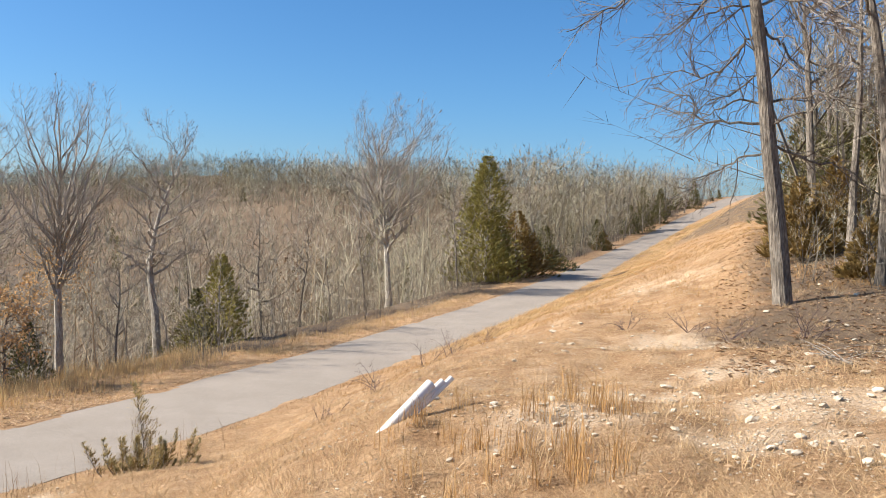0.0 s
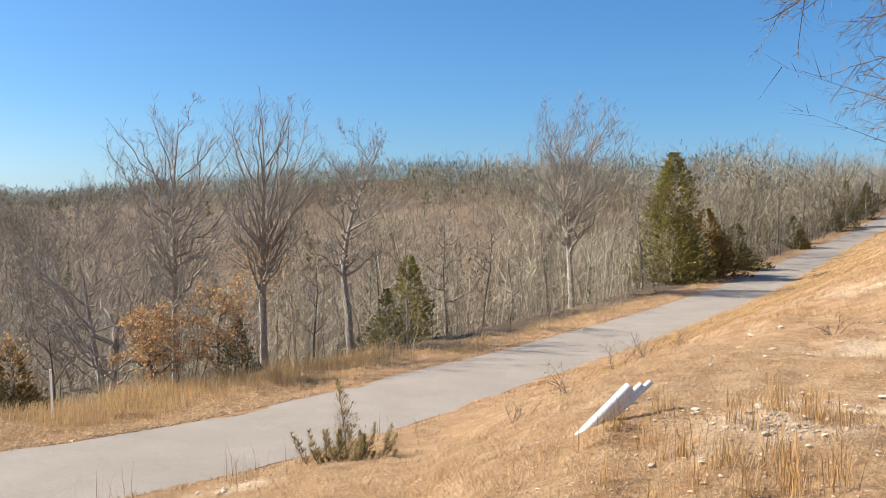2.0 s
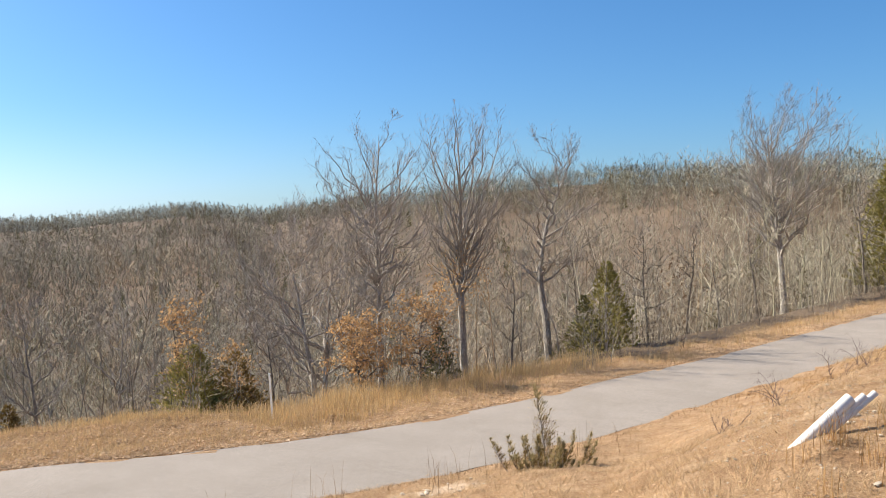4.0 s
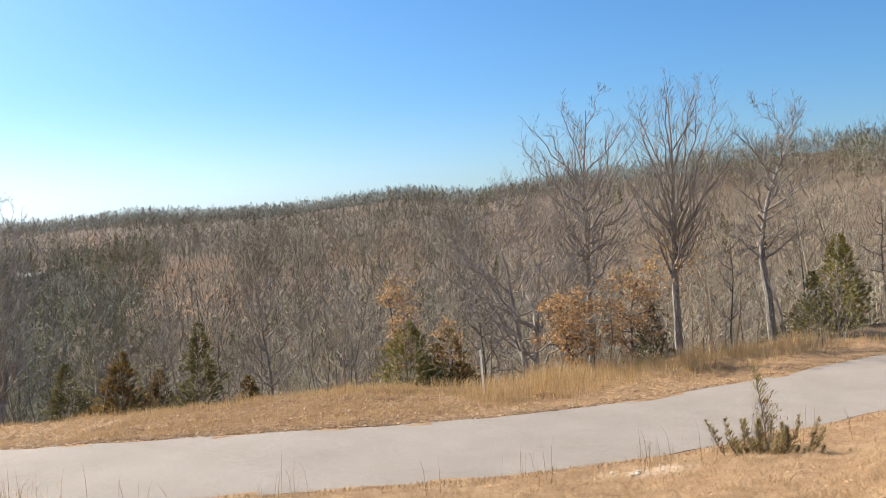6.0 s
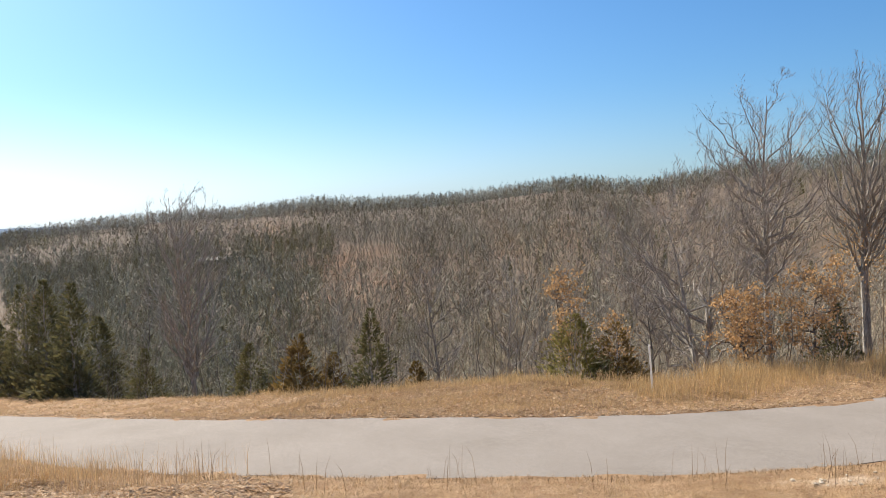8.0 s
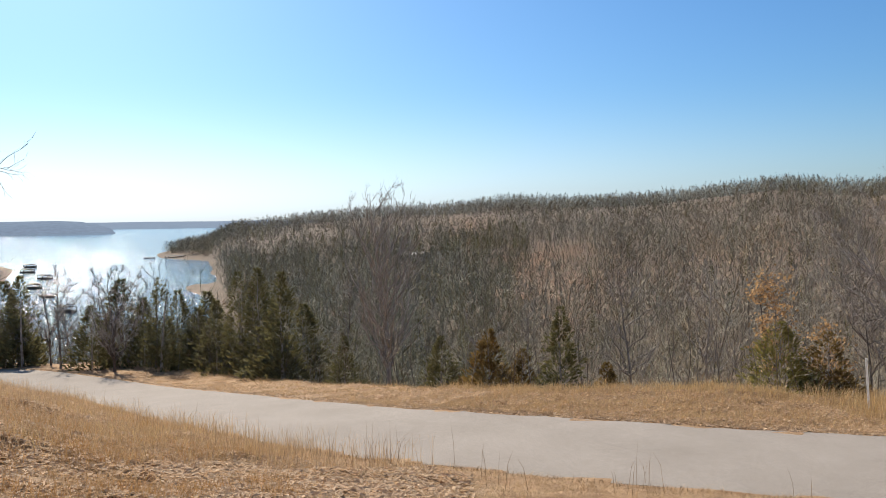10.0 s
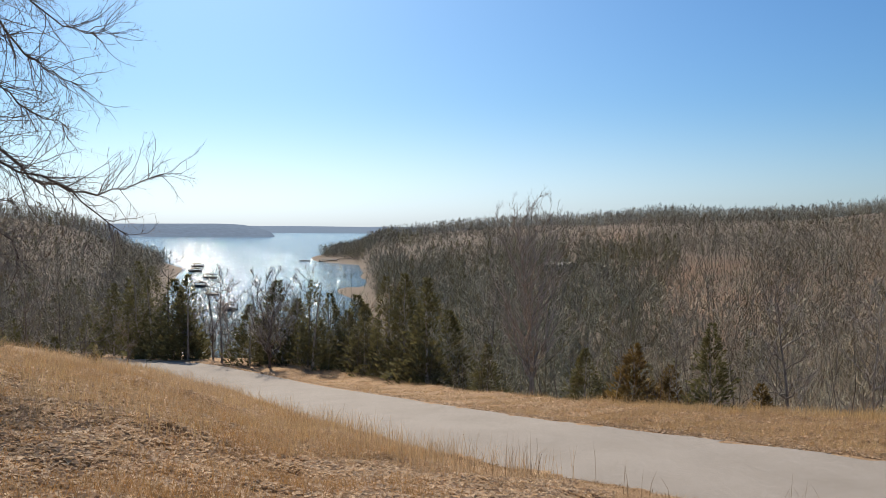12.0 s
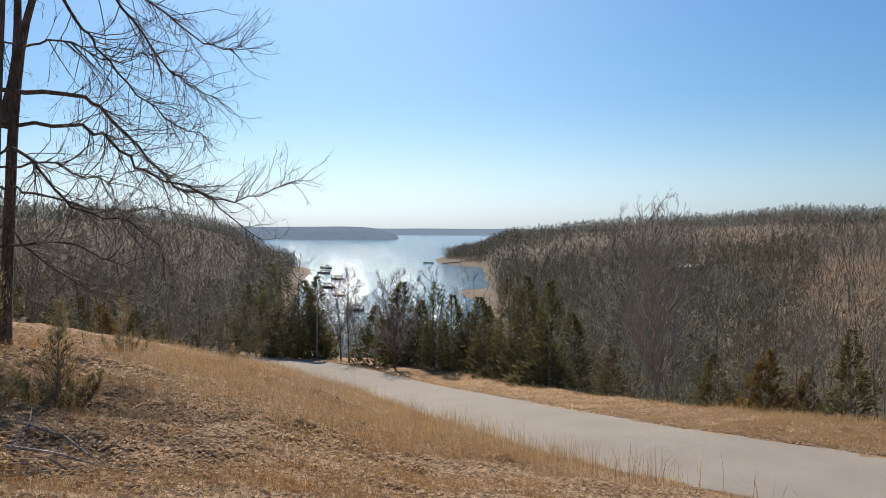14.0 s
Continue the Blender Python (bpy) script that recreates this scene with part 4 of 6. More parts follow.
for label, kw, az, r, top, seed, bark in HERO:
    tree = place(bare_tree(seed, label, bark=bark, height=r * math.tan(radians(top)) - gz(*polar(az, r)), **kw), az, r)
    if seed == 11:      # this one keeps a few dead leaves low in its crown
        lrng, w = random.Random(3), Wood()
        for k in range(420):
            a, q = lrng.uniform(0, 6.283), lrng.uniform(0, 1) ** 0.7
            p = Vector((math.cos(a) * 1.7 * q - 0.3, math.sin(a) * 1.7 * q, lrng.gauss(5.6, 0.9)))
            u = Vector((lrng.gauss(0, 1), lrng.gauss(0, 1), lrng.gauss(-0.5, 1))).normalized() * lrng.uniform(0.09, 0.16)
            v = u.orthogonal().normalized() * 0.045
            base = len(w.v)
            w.v += [tuple(p), tuple(p + u * 0.5 + v), tuple(p + u), tuple(p + u * 0.5 - v)]
            w.t += [(base, base + 1, base + 2), (base, base + 2, base + 3)]
        part("clinging_leaves", w.mesh("clinging_leaves", [M_OAKLEAF]), None, tree, "a few rusty dead leaves")

def bough_tree(seed, label, az, r, stems, boughs, bark, back=0.75, dense=9, twig_r=0.0075, thick=0.0062):
    """stems: radius, then (to the side, up); boughs: (to the side, up); their like grows to the other sides."""
    rng = random.Random(seed)
    ob = thing("bare_tree", label, "tree")
    big, small = Wood(), Wood()
    side = Vector((math.cos(radians(az)), math.sin(radians(az)), 0))
    deep = Vector((-math.sin(radians(az)), math.cos(radians(az)), 0))
    for k, (rad, st) in enumerate(stems):
        pts = [Vector(q) for q in spline(np.array([(side * u + Vector((0, 0, v)) + deep * (0.25 * k + 0.03 * v * (k - 1)))[:] for u, v in st]), 3)]
        m = len(pts) - 1
        big.tube(pts, [rad * (1.3 if j == 0 else 1) * (1 - 0.8 * j / m) + 0.008 + rng.uniform(0, 0.06) * rad for j in range(m + 1)], 12)
    for turn in (1, -1):
        for bo in boughs:
            dep, k = rng.uniform(-0.55, 0.55), rng.uniform(0.7, 0.9)
            if turn < 0 and rng.random() > back:
                continue
            u0 = bo[0][0]
            ctl = [side * (u0 + (u - u0) * (1 if turn > 0 else -k)) + deep * ((u - u0) * dep) + Vector((0, 0, v)) for u, v in bo]
            lp = [Vector(q) + Vector((rng.gauss(0, 0.035), rng.gauss(0, 0.035), rng.gauss(0, 0.035))) for q in spline(np.array([c[:] for c in ctl]), 4)]
            m = len(lp) - 1
            ln = sum((lp[j + 1] - lp[j]).length for j in range(m))
            r0 = thick * ln + 0.006
            big.tube(lp, [r0 * (1 - 0.85 * j / m) + 0.003 for j in range(m + 1)], 6)
            for b in range(int((dense if turn > 0 else 0.6 * dense) * ln)):
                g = rng.uniform(0.08, 1.0) ** 0.85
                j = min(int(g * m), m - 1)
                bp = lp[j].lerp(lp[j + 1], g * m - j)
                way = side_way(rng, (lp[j + 1] - lp[j]).normalized(), rng.uniform(0.45, 1.0))
                bl = rng.uniform(0.35, 1.9) ** 1.1 * (1.2 - 0.6 * g)
                bq = wander(rng, bp, way, bl, 5, 0.2, rng.choice((-0.08, 0.1)))
                small.tube(bq, [max(1.25 * (0.6 + 0.5 * bl) * twig_r * (1.3 - 0.2 * q), 0.004) for q in range(6)], 3)
                for w in range(int(4 + 4 * bl)):
                    e = rng.uniform(0.15, 1.0)
                    j2 = min(int(e * 5), 4)
                    tp = bq[j2].lerp(bq[j2 + 1], e * 5 - j2)
                    td = side_way(rng, (bq[j2 + 1] - bq[j2]).normalized(), rng.uniform(0.4, 1.0))
                    tl = rng.uniform(0.15, 0.5) * (0.5 + 0.5 * bl)
                    mid_ = tp + td * tl * 0.5
                    tip = mid_ + (td + Vector((rng.gauss(0, 0.3), rng.gauss(0, 0.3), rng.gauss(0.1, 0.3)))).normalized() * tl * 0.5
                    small.slip(tp, mid_ + (mid_ - tp) * 0.3, twig_r)
                    small.slip(mid_, tip, twig_r * 0.8)
                    a = tp.lerp(tip, rng.uniform(0.3, 0.9))
                    small.slip(a, a + side_way(rng, td, rng.uniform(0.5, 1.0)) * tl * rng.uniform(0.25, 0.5), twig_r * 0.7)
    part("trunk", big.mesh("trunk", [bark]), None, ob)
    part("crown", small.mesh("crown", [M_TWIG_DARK]), None, ob)
    return place(ob, az, r)


bough_tree(19, "double-stemmed bare tree with long drooping boughs", 109.1, 18.0,
           [(0.125, [(-0.25, -0.3), (-0.2, 2.0), (-0.1, 4.4), (0.0, 6.6), (0.1, 8.6), (0.3, 11.0)]), (0.115, [(0.0, -0.3), (0.1, 2.2), (0.2, 4.4), (0.42, 6.2), (0.85, 7.8), (1.3, 10.5)]), (0.1, [(0.0, 4.2), (0.25, 5.6), (0.3, 7.4), (0.5, 9.6)])],
           [[(0.15, 4.8), (1.3, 4.85), (1.9, 4.55), (2.7, 3.7), (3.5, 3.1), (4.6, 2.85), (6.0, 3.3)], [(0.2, 4.2), (1.4, 4.15), (2.0, 3.75), (2.6, 3.25), (3.6, 2.9), (4.5, 2.0)],
            [(0.8, 7.2), (1.3, 6.3), (1.7, 5.8), (2.5, 5.0), (3.1, 4.5), (3.9, 4.2)], [(1.0, 7.6), (2.2, 6.8), (3.0, 5.8), (3.6, 5.4), (4.4, 5.2)], [(0.9, 7.6), (2.3, 7.1), (3.1, 6.7), (4.1, 6.2), (4.9, 6.3)],
            [(0.1, 3.8), (0.6, 3.4), (1.2, 2.6), (2.2, 2.3), (2.9, 1.4)], [(0.0, 2.3), (0.7, 1.6), (1.6, 1.0), (2.5, 0.7)], [(0.0, 3.0), (0.8, 2.85), (1.8, 2.6), (3.0, 2.7)], [(0.3, 5.6), (1.0, 5.9), (2.0, 5.6), (2.8, 5.9)],
            [(1.1, 8.6), (2.0, 8.8), (3.2, 8.2), (4.3, 8.0)], [(0.1, 3.4), (0.9, 3.5), (1.7, 3.2), (2.4, 3.4)], [(0.0, 1.9), (0.9, 2.0), (1.8, 1.6), (2.6, 1.7)], [(1.2, 9.6), (2.0, 10.6), (3.0, 10.9)]], M_BARK_DARK, 0.75, 13, 0.0055, 0.0058)
bough_tree(18, "large bare oak with grey bark on the stony slope", -21.9, 21.2,
           [(0.235, [(0.02, -0.4), (-0.02, 0.4), (-0.18, 2.0), (-0.4, 3.8), (-0.54, 5.2), (-0.75, 6.8), (-0.9, 7.8), (-1.2, 11.0), (-1.3, 14.0)])],
           [[(-0.58, 4.2), (-1.3, 4.25), (-2.0, 4.4), (-2.3, 4.95), (-3.3, 5.25)], [(-0.5, 3.5), (-1.2, 3.35), (-1.9, 2.95), (-2.35, 2.5)], [(-0.6, 6.4), (-1.05, 6.05), (-1.4, 5.6), (-1.9, 5.3), (-2.45, 5.5), (-3.65, 5.25)],
            [(-0.95, 8.4), (-2.0, 8.0), (-2.7, 7.55), (-3.45, 7.15), (-4.1, 6.6), (-4.85, 6.2)], [(-0.85, 7.6), (-1.7, 7.3), (-2.5, 6.5), (-3.4, 6.3)], [(-0.6, 7.0), (0.45, 6.9), (1.2, 6.7), (2.2, 6.9)], [(-0.35, 4.7), (0.6, 4.75), (1.3, 4.55), (2.2, 4.7)],
            [(-0.3, 3.6), (0.8, 3.3), (1.4, 3.1), (2.0, 2.6)], [(-0.9, 9.2), (-2.2, 9.4), (-3.4, 8.8), (-4.6, 8.4)], [(-1.0, 10), (0.3, 10.8), (1.6, 11.0)], [(-1.1, 11), (-2.0, 12.0), (-3.2, 12.6)], [(-0.5, 5.6), (-1.1, 5.0), (-1.6, 4.9), (-2.4, 4.3)]], M_BARK_OAK, 0.7, 9, 0.0065, 0.0075)

# plainer bare trees, built in six shapes and set out along the edges
PLAIN = [dict(height=10, trunk_r=0.13, fork=0.3, limbs=16, egg=(0.62, 0.38, 0.22, 0, -0.7), angle=0.8, rise=0.04, branches=7, bend=0.18, twig_w=0.014),
         dict(height=11, trunk_r=0.12, fork=0.4, limbs=15, egg=(0.68, 0.32, 0.17, 0, -0.7), angle=0.6, rise=0.04, branches=7, bend=0.16, twig_w=0.014),
         dict(height=9, trunk_r=0.1, fork=0.2, limbs=16, egg=(0.56, 0.44, 0.26, 0, -0.7), angle=0.9, rise=0.05, branches=7, bend=0.2, twig_w=0.013),
         dict(height=12, trunk_r=0.15, fork=0.35, limbs=12, limb_len=0.33, angle=0.95, rise=0.09, branches=7, fine=3, lean=(0.1, 0.05)),
         dict(height=7, trunk_r=0.07, fork=0.25, limbs=10, limb_len=0.38, angle=0.8, rise=0.12, branches=7, fine=3),
         dict(height=13, trunk_r=0.17, fork=0.4, limbs=12, limb_len=0.36, angle=0.8, rise=0.1, branches=8, fine=3, lean=(-0.1, 0.0))]
shapes = [bare_tree(40 + k, "bare winter tree with grey bark in the woods", group="bare trees of the woods", bark=M_BARK_OAK, **kw) for k, kw in enumerate(PLAIN)]
SPOTS = [  # azimuth, distance, shape, size
    (-23.8, 33, 5, 1.1), (-25.7, 27, 3, 1.15), (-27.5, 24, 5, 1.1), (-29, 30, 0, 1.2), (-24.6, 44, 1, 1.2), (-26.6, 40, 0, 1.2), (-28.5, 45, 1, 1.25), (-31, 26, 3, 1.1),
    (-33, 36, 5, 1.0), (-36, 28, 0, 1.1), (-23.0, 56, 1, 1.2), (-25.2, 60, 3, 1.1), (-30.0, 55, 0, 1.2), (-22.0, 72, 5, 0.9), (-34, 20, 3, 1.1), (-40, 22, 5, 1.1), (-27.0, 34, 1, 1.2),
    (7.5, 60, 4, 1.2), (9.5, 57, 1, 0.75), (12.0, 54, 2, 0.7), (-1.0, 80, 1, 1.0), (-6.2, 105, 1, 1.2), (-7.8, 118, 5, 1.1), (-9.3, 128, 1, 1.25), (-10.7, 142, 3, 1.1), (-12.1, 160, 1, 1.2),
    (-14.6, 185, 5, 1.0), (-15.8, 200, 0, 1.1), (-17.4, 214, 1, 1.0), (5.2, 66, 1, 0.8), (21.0, 42, 4, 0.9), (26.2, 39, 2, 0.55), (37.0, 33, 4, 0.7), (44.5, 34, 4, 0.55), (54.5, 33, 4, 0.6),
    (58.0, 34, 2, 0.5), (61.5, 37, 4, 0.75), (64.5, 38, 4, 0.6), (70.5, 46, 4, 0.85), (73.0, 60, 0, 0.6), (78.5, 66, 4, 0.9), (80.5, 70, 2, 0.8), (84.0, 78, 4, 1.0), (88.2, 66, 2, 0.95), (90.5, 64, 2, 0.85), (91.3, 68, 3, 0.85), (84.3, 66, 0, 0.75), (86.0, 70, 2, 0.85), (82.6, 64, 1, 0.75), (94.2, 62, 2, 0.95), (95.2, 66, 0, 0.95), (92.0, 66, 4, 1.0), (93.8, 70, 2, 0.9),
    (96.0, 72, 0, 0.9), (97.8, 64, 2, 0.95), (99.5, 60, 1, 0.8), (101.0, 66, 0, 0.85), (102.6, 56, 2, 0.85), (104.4, 60, 3, 0.75), (106.0, 52, 0, 0.8), (107.6, 58, 1, 0.85), (111.0, 46, 3, 0.8), (113.0, 40, 0, 0.8)]
for k, (az, r, shape, size) in enumerate(SPOTS):
    src = shapes[shape]
    x, y = polar(az, r)
    if not src.get("set"):
        src["set"] = 1
        place(src, az, r, 47 * k, size)
    else:
        src.scale = (1, 1, 1)
        ob = copy_thing(src, Matrix.Identity(4))
        place(ob, az, r, 47 * k, size)


# ---- cedars ----
def cedar_crown(seed, h, width, sprays, low=0.06, size=0.3):
    """Sprays of scale leaves round the stem, in lumps with gaps."""
    rng = random.Random(seed)
    w = Wood()
    lumps = [(rng.uniform(0, 6.283), rng.random() ** 1.25 * 0.97, rng.uniform(0.55, 1.2)) for _ in range(34)]
    for i in range(sprays):
        a0, f0, k0 = rng.choice(lumps)
        a, f = a0 + rng.gauss(0, 0.45), min(max(f0 + rng.gauss(0, 0.08), low), 0.99)
        prof = width * (0.03 + (1 - f)) ** 0.85 * min(1, (f + 0.2) / 0.25) * k0
        rad = prof * rng.uniform(0.15, 1.0) ** 0.6 * (1.25 if rng.random() < 0.12 else 1)
        p = Vector((math.cos(a) * rad, math.sin(a) * rad, f * h))
        out = Vector((math.cos(a + rng.gauss(0, 0.5)), math.sin(a + rng.gauss(0, 0.5)), rng.uniform(0.1, 1.1))).normalized()
        ln = size * rng.uniform(0.6, 1.3) * (0.55 + 0.6 * (1 - f))
        tip = p + out * ln
        sd = out.cross(Vector((rng.gauss(0, 1), rng.gauss(0, 1), rng.gauss(0, 1)))).normalized()
        base = len(w.v)
        w.v += [tuple(p), tuple(p + out * ln * 0.5 + sd * ln * 0.2), tuple(tip), tuple(p + out * ln * 0.45 - sd * ln * 0.17)]
        w.t += [(base, base + 1, base + 2), (base, base + 2, base + 3)]
        w.slip(p + out * ln * 0.3, p + out * ln * 0.6 + (sd + out).normalized() * ln * 0.5, ln * 0.07)
        w.slip(p + out * ln * 0.3, p + out * ln * 0.6 - (sd - out).normalized() * ln * 0.5, ln * 0.07)
    return w


def cedar(seed, label, h, width, sprays=2400, mat=None, group="", size=0.3, low=0.01):
    ob = thing("cedar_tree", label, "cedar", group)
    rng = random.Random(seed)
    t = Wood()
    n = 6
    pts = wander(rng, Vector((0, 0, -0.2)), Vector((0, 0, 1)), h * 0.97 + 0.2, n, 0.03, 0.1)
    t.tube(pts, [0.016 * h * (1 - 0.93 * k / n) + 0.006 for k in range(n + 1)], 7)
    for i in range(26):
        f = rng.uniform(0.06, 0.9)
        p = pts[int(f * n)]
        t.slip(p, p + side_way(rng, Vector((0, 0, 1)), 1.1) * width * (1 - f) ** 0.8, 0.012)
    part("trunk", t.mesh("trunk", [M_BARK]), None, ob)
    part("crown", cedar_crown(seed, h, width, sprays, low, size).mesh("crown", [mat or M_CEDAR]), None, ob)
    return ob


place(cedar(60, "tall dense green cedar beside the climbing road", 12.4, 4.9, 7500, M_CEDAR_BRIGHT, size=0.5), -2.9, 84)
place(cedar(61, "broad green cedar tinged rust beside the climbing road", 6.8, 4.0, 4400, M_CEDAR_RUST, size=0.45), -5.0, 88)
place(cedar(62, "low dark green cedar beside the climbing road", 5.0, 3.4, 3400, size=0.4), -6.8, 97)
place(cedar(63, "loose green cedar behind the grass verge", 4.9, 2.1, 2400, M_CEDAR_BRIGHT), 14.7, 46)
place(cedar(64, "bushy bright green cedar at the verge", 2.7, 1.75, 3000, M_CEDAR_BRIGHT, size=0.2), 42.3, 29.6)
place(cedar(65, "small dark pointed cedar beyond the verge", 3.0, 1.0, 1500, size=0.2), 56.0, 29.6)
place(cedar(66, "small rusty green cedar bush beyond the verge", 2.2, 1.3, 1500, M_CEDAR_RUST, size=0.2), 39.5, 30)
FOREST_CEDARS = [cedar(70 + k, "dark green cedar in the winter woods", h, w, n, mat, "cedars of the woods", 0.4)
                 for k, (h, w, n, mat) in enumerate([(6.5, 2.1, 1500, M_CEDAR), (8.0, 2.4, 1700, M_CEDAR), (5.0, 2.2, 1400, M_CEDAR), (3.2, 1.5, 1100, M_CEDAR_RUST), (9.0, 2.9, 1800, M_CEDAR)])]
CEDAR_SPOTS = [
    # cedars added behind the uphill trunks, a dark backdrop in place of shaded understory
    (-22.6, 58, 0, 1.1), (-23.4, 66, 4, 0.9), (-24.3, 52, 2, 1.2), (-25.3, 60, 0, 1.1), (-26.4, 48, 1, 0.9), (-27.4, 56, 4, 0.9), (-28.3, 46, 2, 1.2), (-29.4, 52, 0, 1.1), (-30.5, 42, 1, 0.9), (-24.9, 42, 2, 0.9), (-27.0, 38, 3, 1.2),
    (-23.6, 30, 3, 0.55), (-26.6, 25, 3, 0.5), (-24.0, 38, 2, 0.6), (-28.2, 33, 4, 0.35), (-30.5, 28, 1, 0.5), (-23.4, 48, 0, 0.6),
    (74.6, 50, 0, 1.0), (73.2, 52, 2, 1.0), (76.2, 54, 0, 1.05), (77.4, 56, 4, 0.75), (75.4, 57, 1, 0.8), (78.8, 60, 2, 1.0), (82.3, 62, 1, 0.8), (81.2, 66, 0, 0.9), (83.3, 66, 2, 1.0), (86.4, 66, 2, 0.9),
    (84.6, 70, 2, 1.3), (90.3, 74, 0, 1.1), (91.2, 72, 2, 1.4), (79.4, 64, 2, 1.2),
    (80.0, 63, 2, 0.9), (90.8, 68, 0, 0.9), (92.5, 74, 1, 1.05), (93.4, 78, 4, 1.0), (94.8, 74, 0, 1.1), (96.4, 70, 4, 0.95), (98.2, 72, 0, 1.1), (100.0, 68, 1, 0.9), (101.8, 64, 2, 1.2), (103.3, 66, 4, 0.8),
    (105.0, 60, 0, 0.9), (106.8, 62, 2, 1.1), (109.5, 55, 4, 0.7), (112.0, 50, 0, 0.8), (95.6, 66, 3, 1.1), (99.0, 58, 3, 1.0), (103.8, 50, 3, 0.9),
    (60.8, 31.5, 3, 0.7), (58.5, 33, 3, 0.6), (64.0, 33, 2, 0.42), (70.5, 44, 2, 0.55), (53.0, 31.5, 3, 0.55), (16.2, 47, 2, 0.7), (26.0, 37, 2, 0.5),
    (-13.2, 168, 4, 0.95), (-14.3, 172, 0, 1.1), (-12.4, 165, 2, 1.1), (-10.6, 138, 3, 1.1), (-16.4, 200, 0, 1.0), (-22.8, 30, 3, 0.8), (-24.8, 32, 3, 0.9), (-26.3, 36, 2, 0.7), (-22.0, 62, 2, 1.0), (-29.5, 40, 0, 0.8),
    (8.0, 110, 0, 1.0), (19.0, 90, 0, 0.9), (33.0, 120, 0, 0.8), (-1.5, 150, 4, 1.0), (5.0, 160, 0, 1.1), (48.0, 150, 2, 1.1), (66.0, 140, 1, 0.9), (70.0, 150, 0, 1.0), (62.5, 150, 4, 0.8)]
for k, (az, r, shape, size) in enumerate(CEDAR_SPOTS):
    src = FOREST_CEDARS[shape]
    if not src.get("set"):
        src["set"] = 1
        place(src, az, r, 61 * k, size)
    else:
        place(copy_thing(src, Matrix.Identity(4)), az, r, 61 * k, size)


def leafy_oak(seed, label, h, spread, leaves):
    """A small oak that has kept its dead leaves."""
    ob = thing("oak_tree", label, "tree")
    big, small = grow_tree(seed, h, 0.012 * h + 0.02, fork=0.08, stem=0.9, limbs=16, egg=(0.55, 0.45, spread, 0.0, -0.7), angle=1.1, rise=0.03, branches=8, twigs=4, fine=2, bend=0.18)
    part("trunk", big.mesh("trunk", [M_BARK_DARK]), None, ob)
    part("branchwork", small.mesh("branchwork", [M_TWIG]), None, ob)
    rng = random.Random(seed)
    w = Wood()
    tips = [Vector(small.v[t[2]]) for t in small.t]
    for i in range(leaves):
        p = rng.choice(tips) + Vector((rng.gauss(0, 0.16), rng.gauss(0, 0.16), rng.gauss(0, 0.07)))
        a = Vector((rng.gauss(0, 1), rng.gauss(0, 1), rng.gauss(-0.6, 1))).normalized()
        b = a.cross(Vector((rng.gauss(0, 1), rng.gauss(0, 1), rng.gauss(0, 1)))).normalized()
        ln, wd = rng.uniform(0.09, 0.16), rng.uniform(0.03, 0.05)
        k = len(w.v)
        w.v += [tuple(p), tuple(p + a * ln * 0.5 + b * wd), tuple(p + a * ln), tuple(p + a * ln * 0.5 - b * wd)]
        w.t += [(k, k + 1, k + 2), (k, k + 2, k + 3)]
    part("foliage", w.mesh("foliage", [M_OAKLEAF]), None, ob, "curled orange-brown dead leaves")
    return ob


place(leafy_oak(80, "low broad oak holding orange-brown dead leaves", 3.1, 0.5, 2400), 31.2, 31.5)
place(leafy_oak(83, "small oak holding tan dead leaves", 4.0, 0.36, 1700), 27.2, 32.5)
place(leafy_oak(81, "slim oak holding rusty dead leaves", 4.9, 0.16, 1100), 42.6, 30.5)
place(leafy_oak(82, "young oak with a few dead leaves", 3.0, 0.3, 500), 39.6, 31.0)


# ---- grass, litter and stones ----
def blades(name, label, category, mat, x, y, h, w, lean, seed, sink=0.02):
    """One mesh of bent grass blades."""
    rng = np.random.RandomState(seed)
    n = len(x)
    z = ground_z(x, y) - sink
    a, b = rng.uniform(0, 6.283, n), rng.uniform(0, 6.283, n)
    sx, sy = np.cos(a) * w / 2, np.sin(a) * w / 2
    lx, ly = np.cos(b) * lean * h, np.sin(b) * lean * h
    V = np.empty((n, 5, 3), dtype=np.float32)
    V[:, 0] = np.stack([x - sx, y - sy, z], 1)
    V[:, 1] = np.stack([x + sx, y + sy, z], 1)
    V[:, 2] = np.stack([x + 0.35 * lx - 0.7 * sx, y + 0.35 * ly - 0.7 * sy, z + 0.6 * h], 1)
    V[:, 3] = np.stack([x + 0.35 * lx + 0.7 * sx, y + 0.35 * ly + 0.7 * sy, z + 0.6 * h], 1)
    V[:, 4] = np.stack([x + lx, y + ly, z + h * (1 - 0.35 * lean)], 1)
    o = (np.arange(n) * 5)[:, None]
    me = mesh_from(name, V, [o + np.array([[0, 1, 3, 2]]), o + np.array([[2, 3, 4]])], [mat])
    return tagged(new(name, me), label, category, kind="stuff")


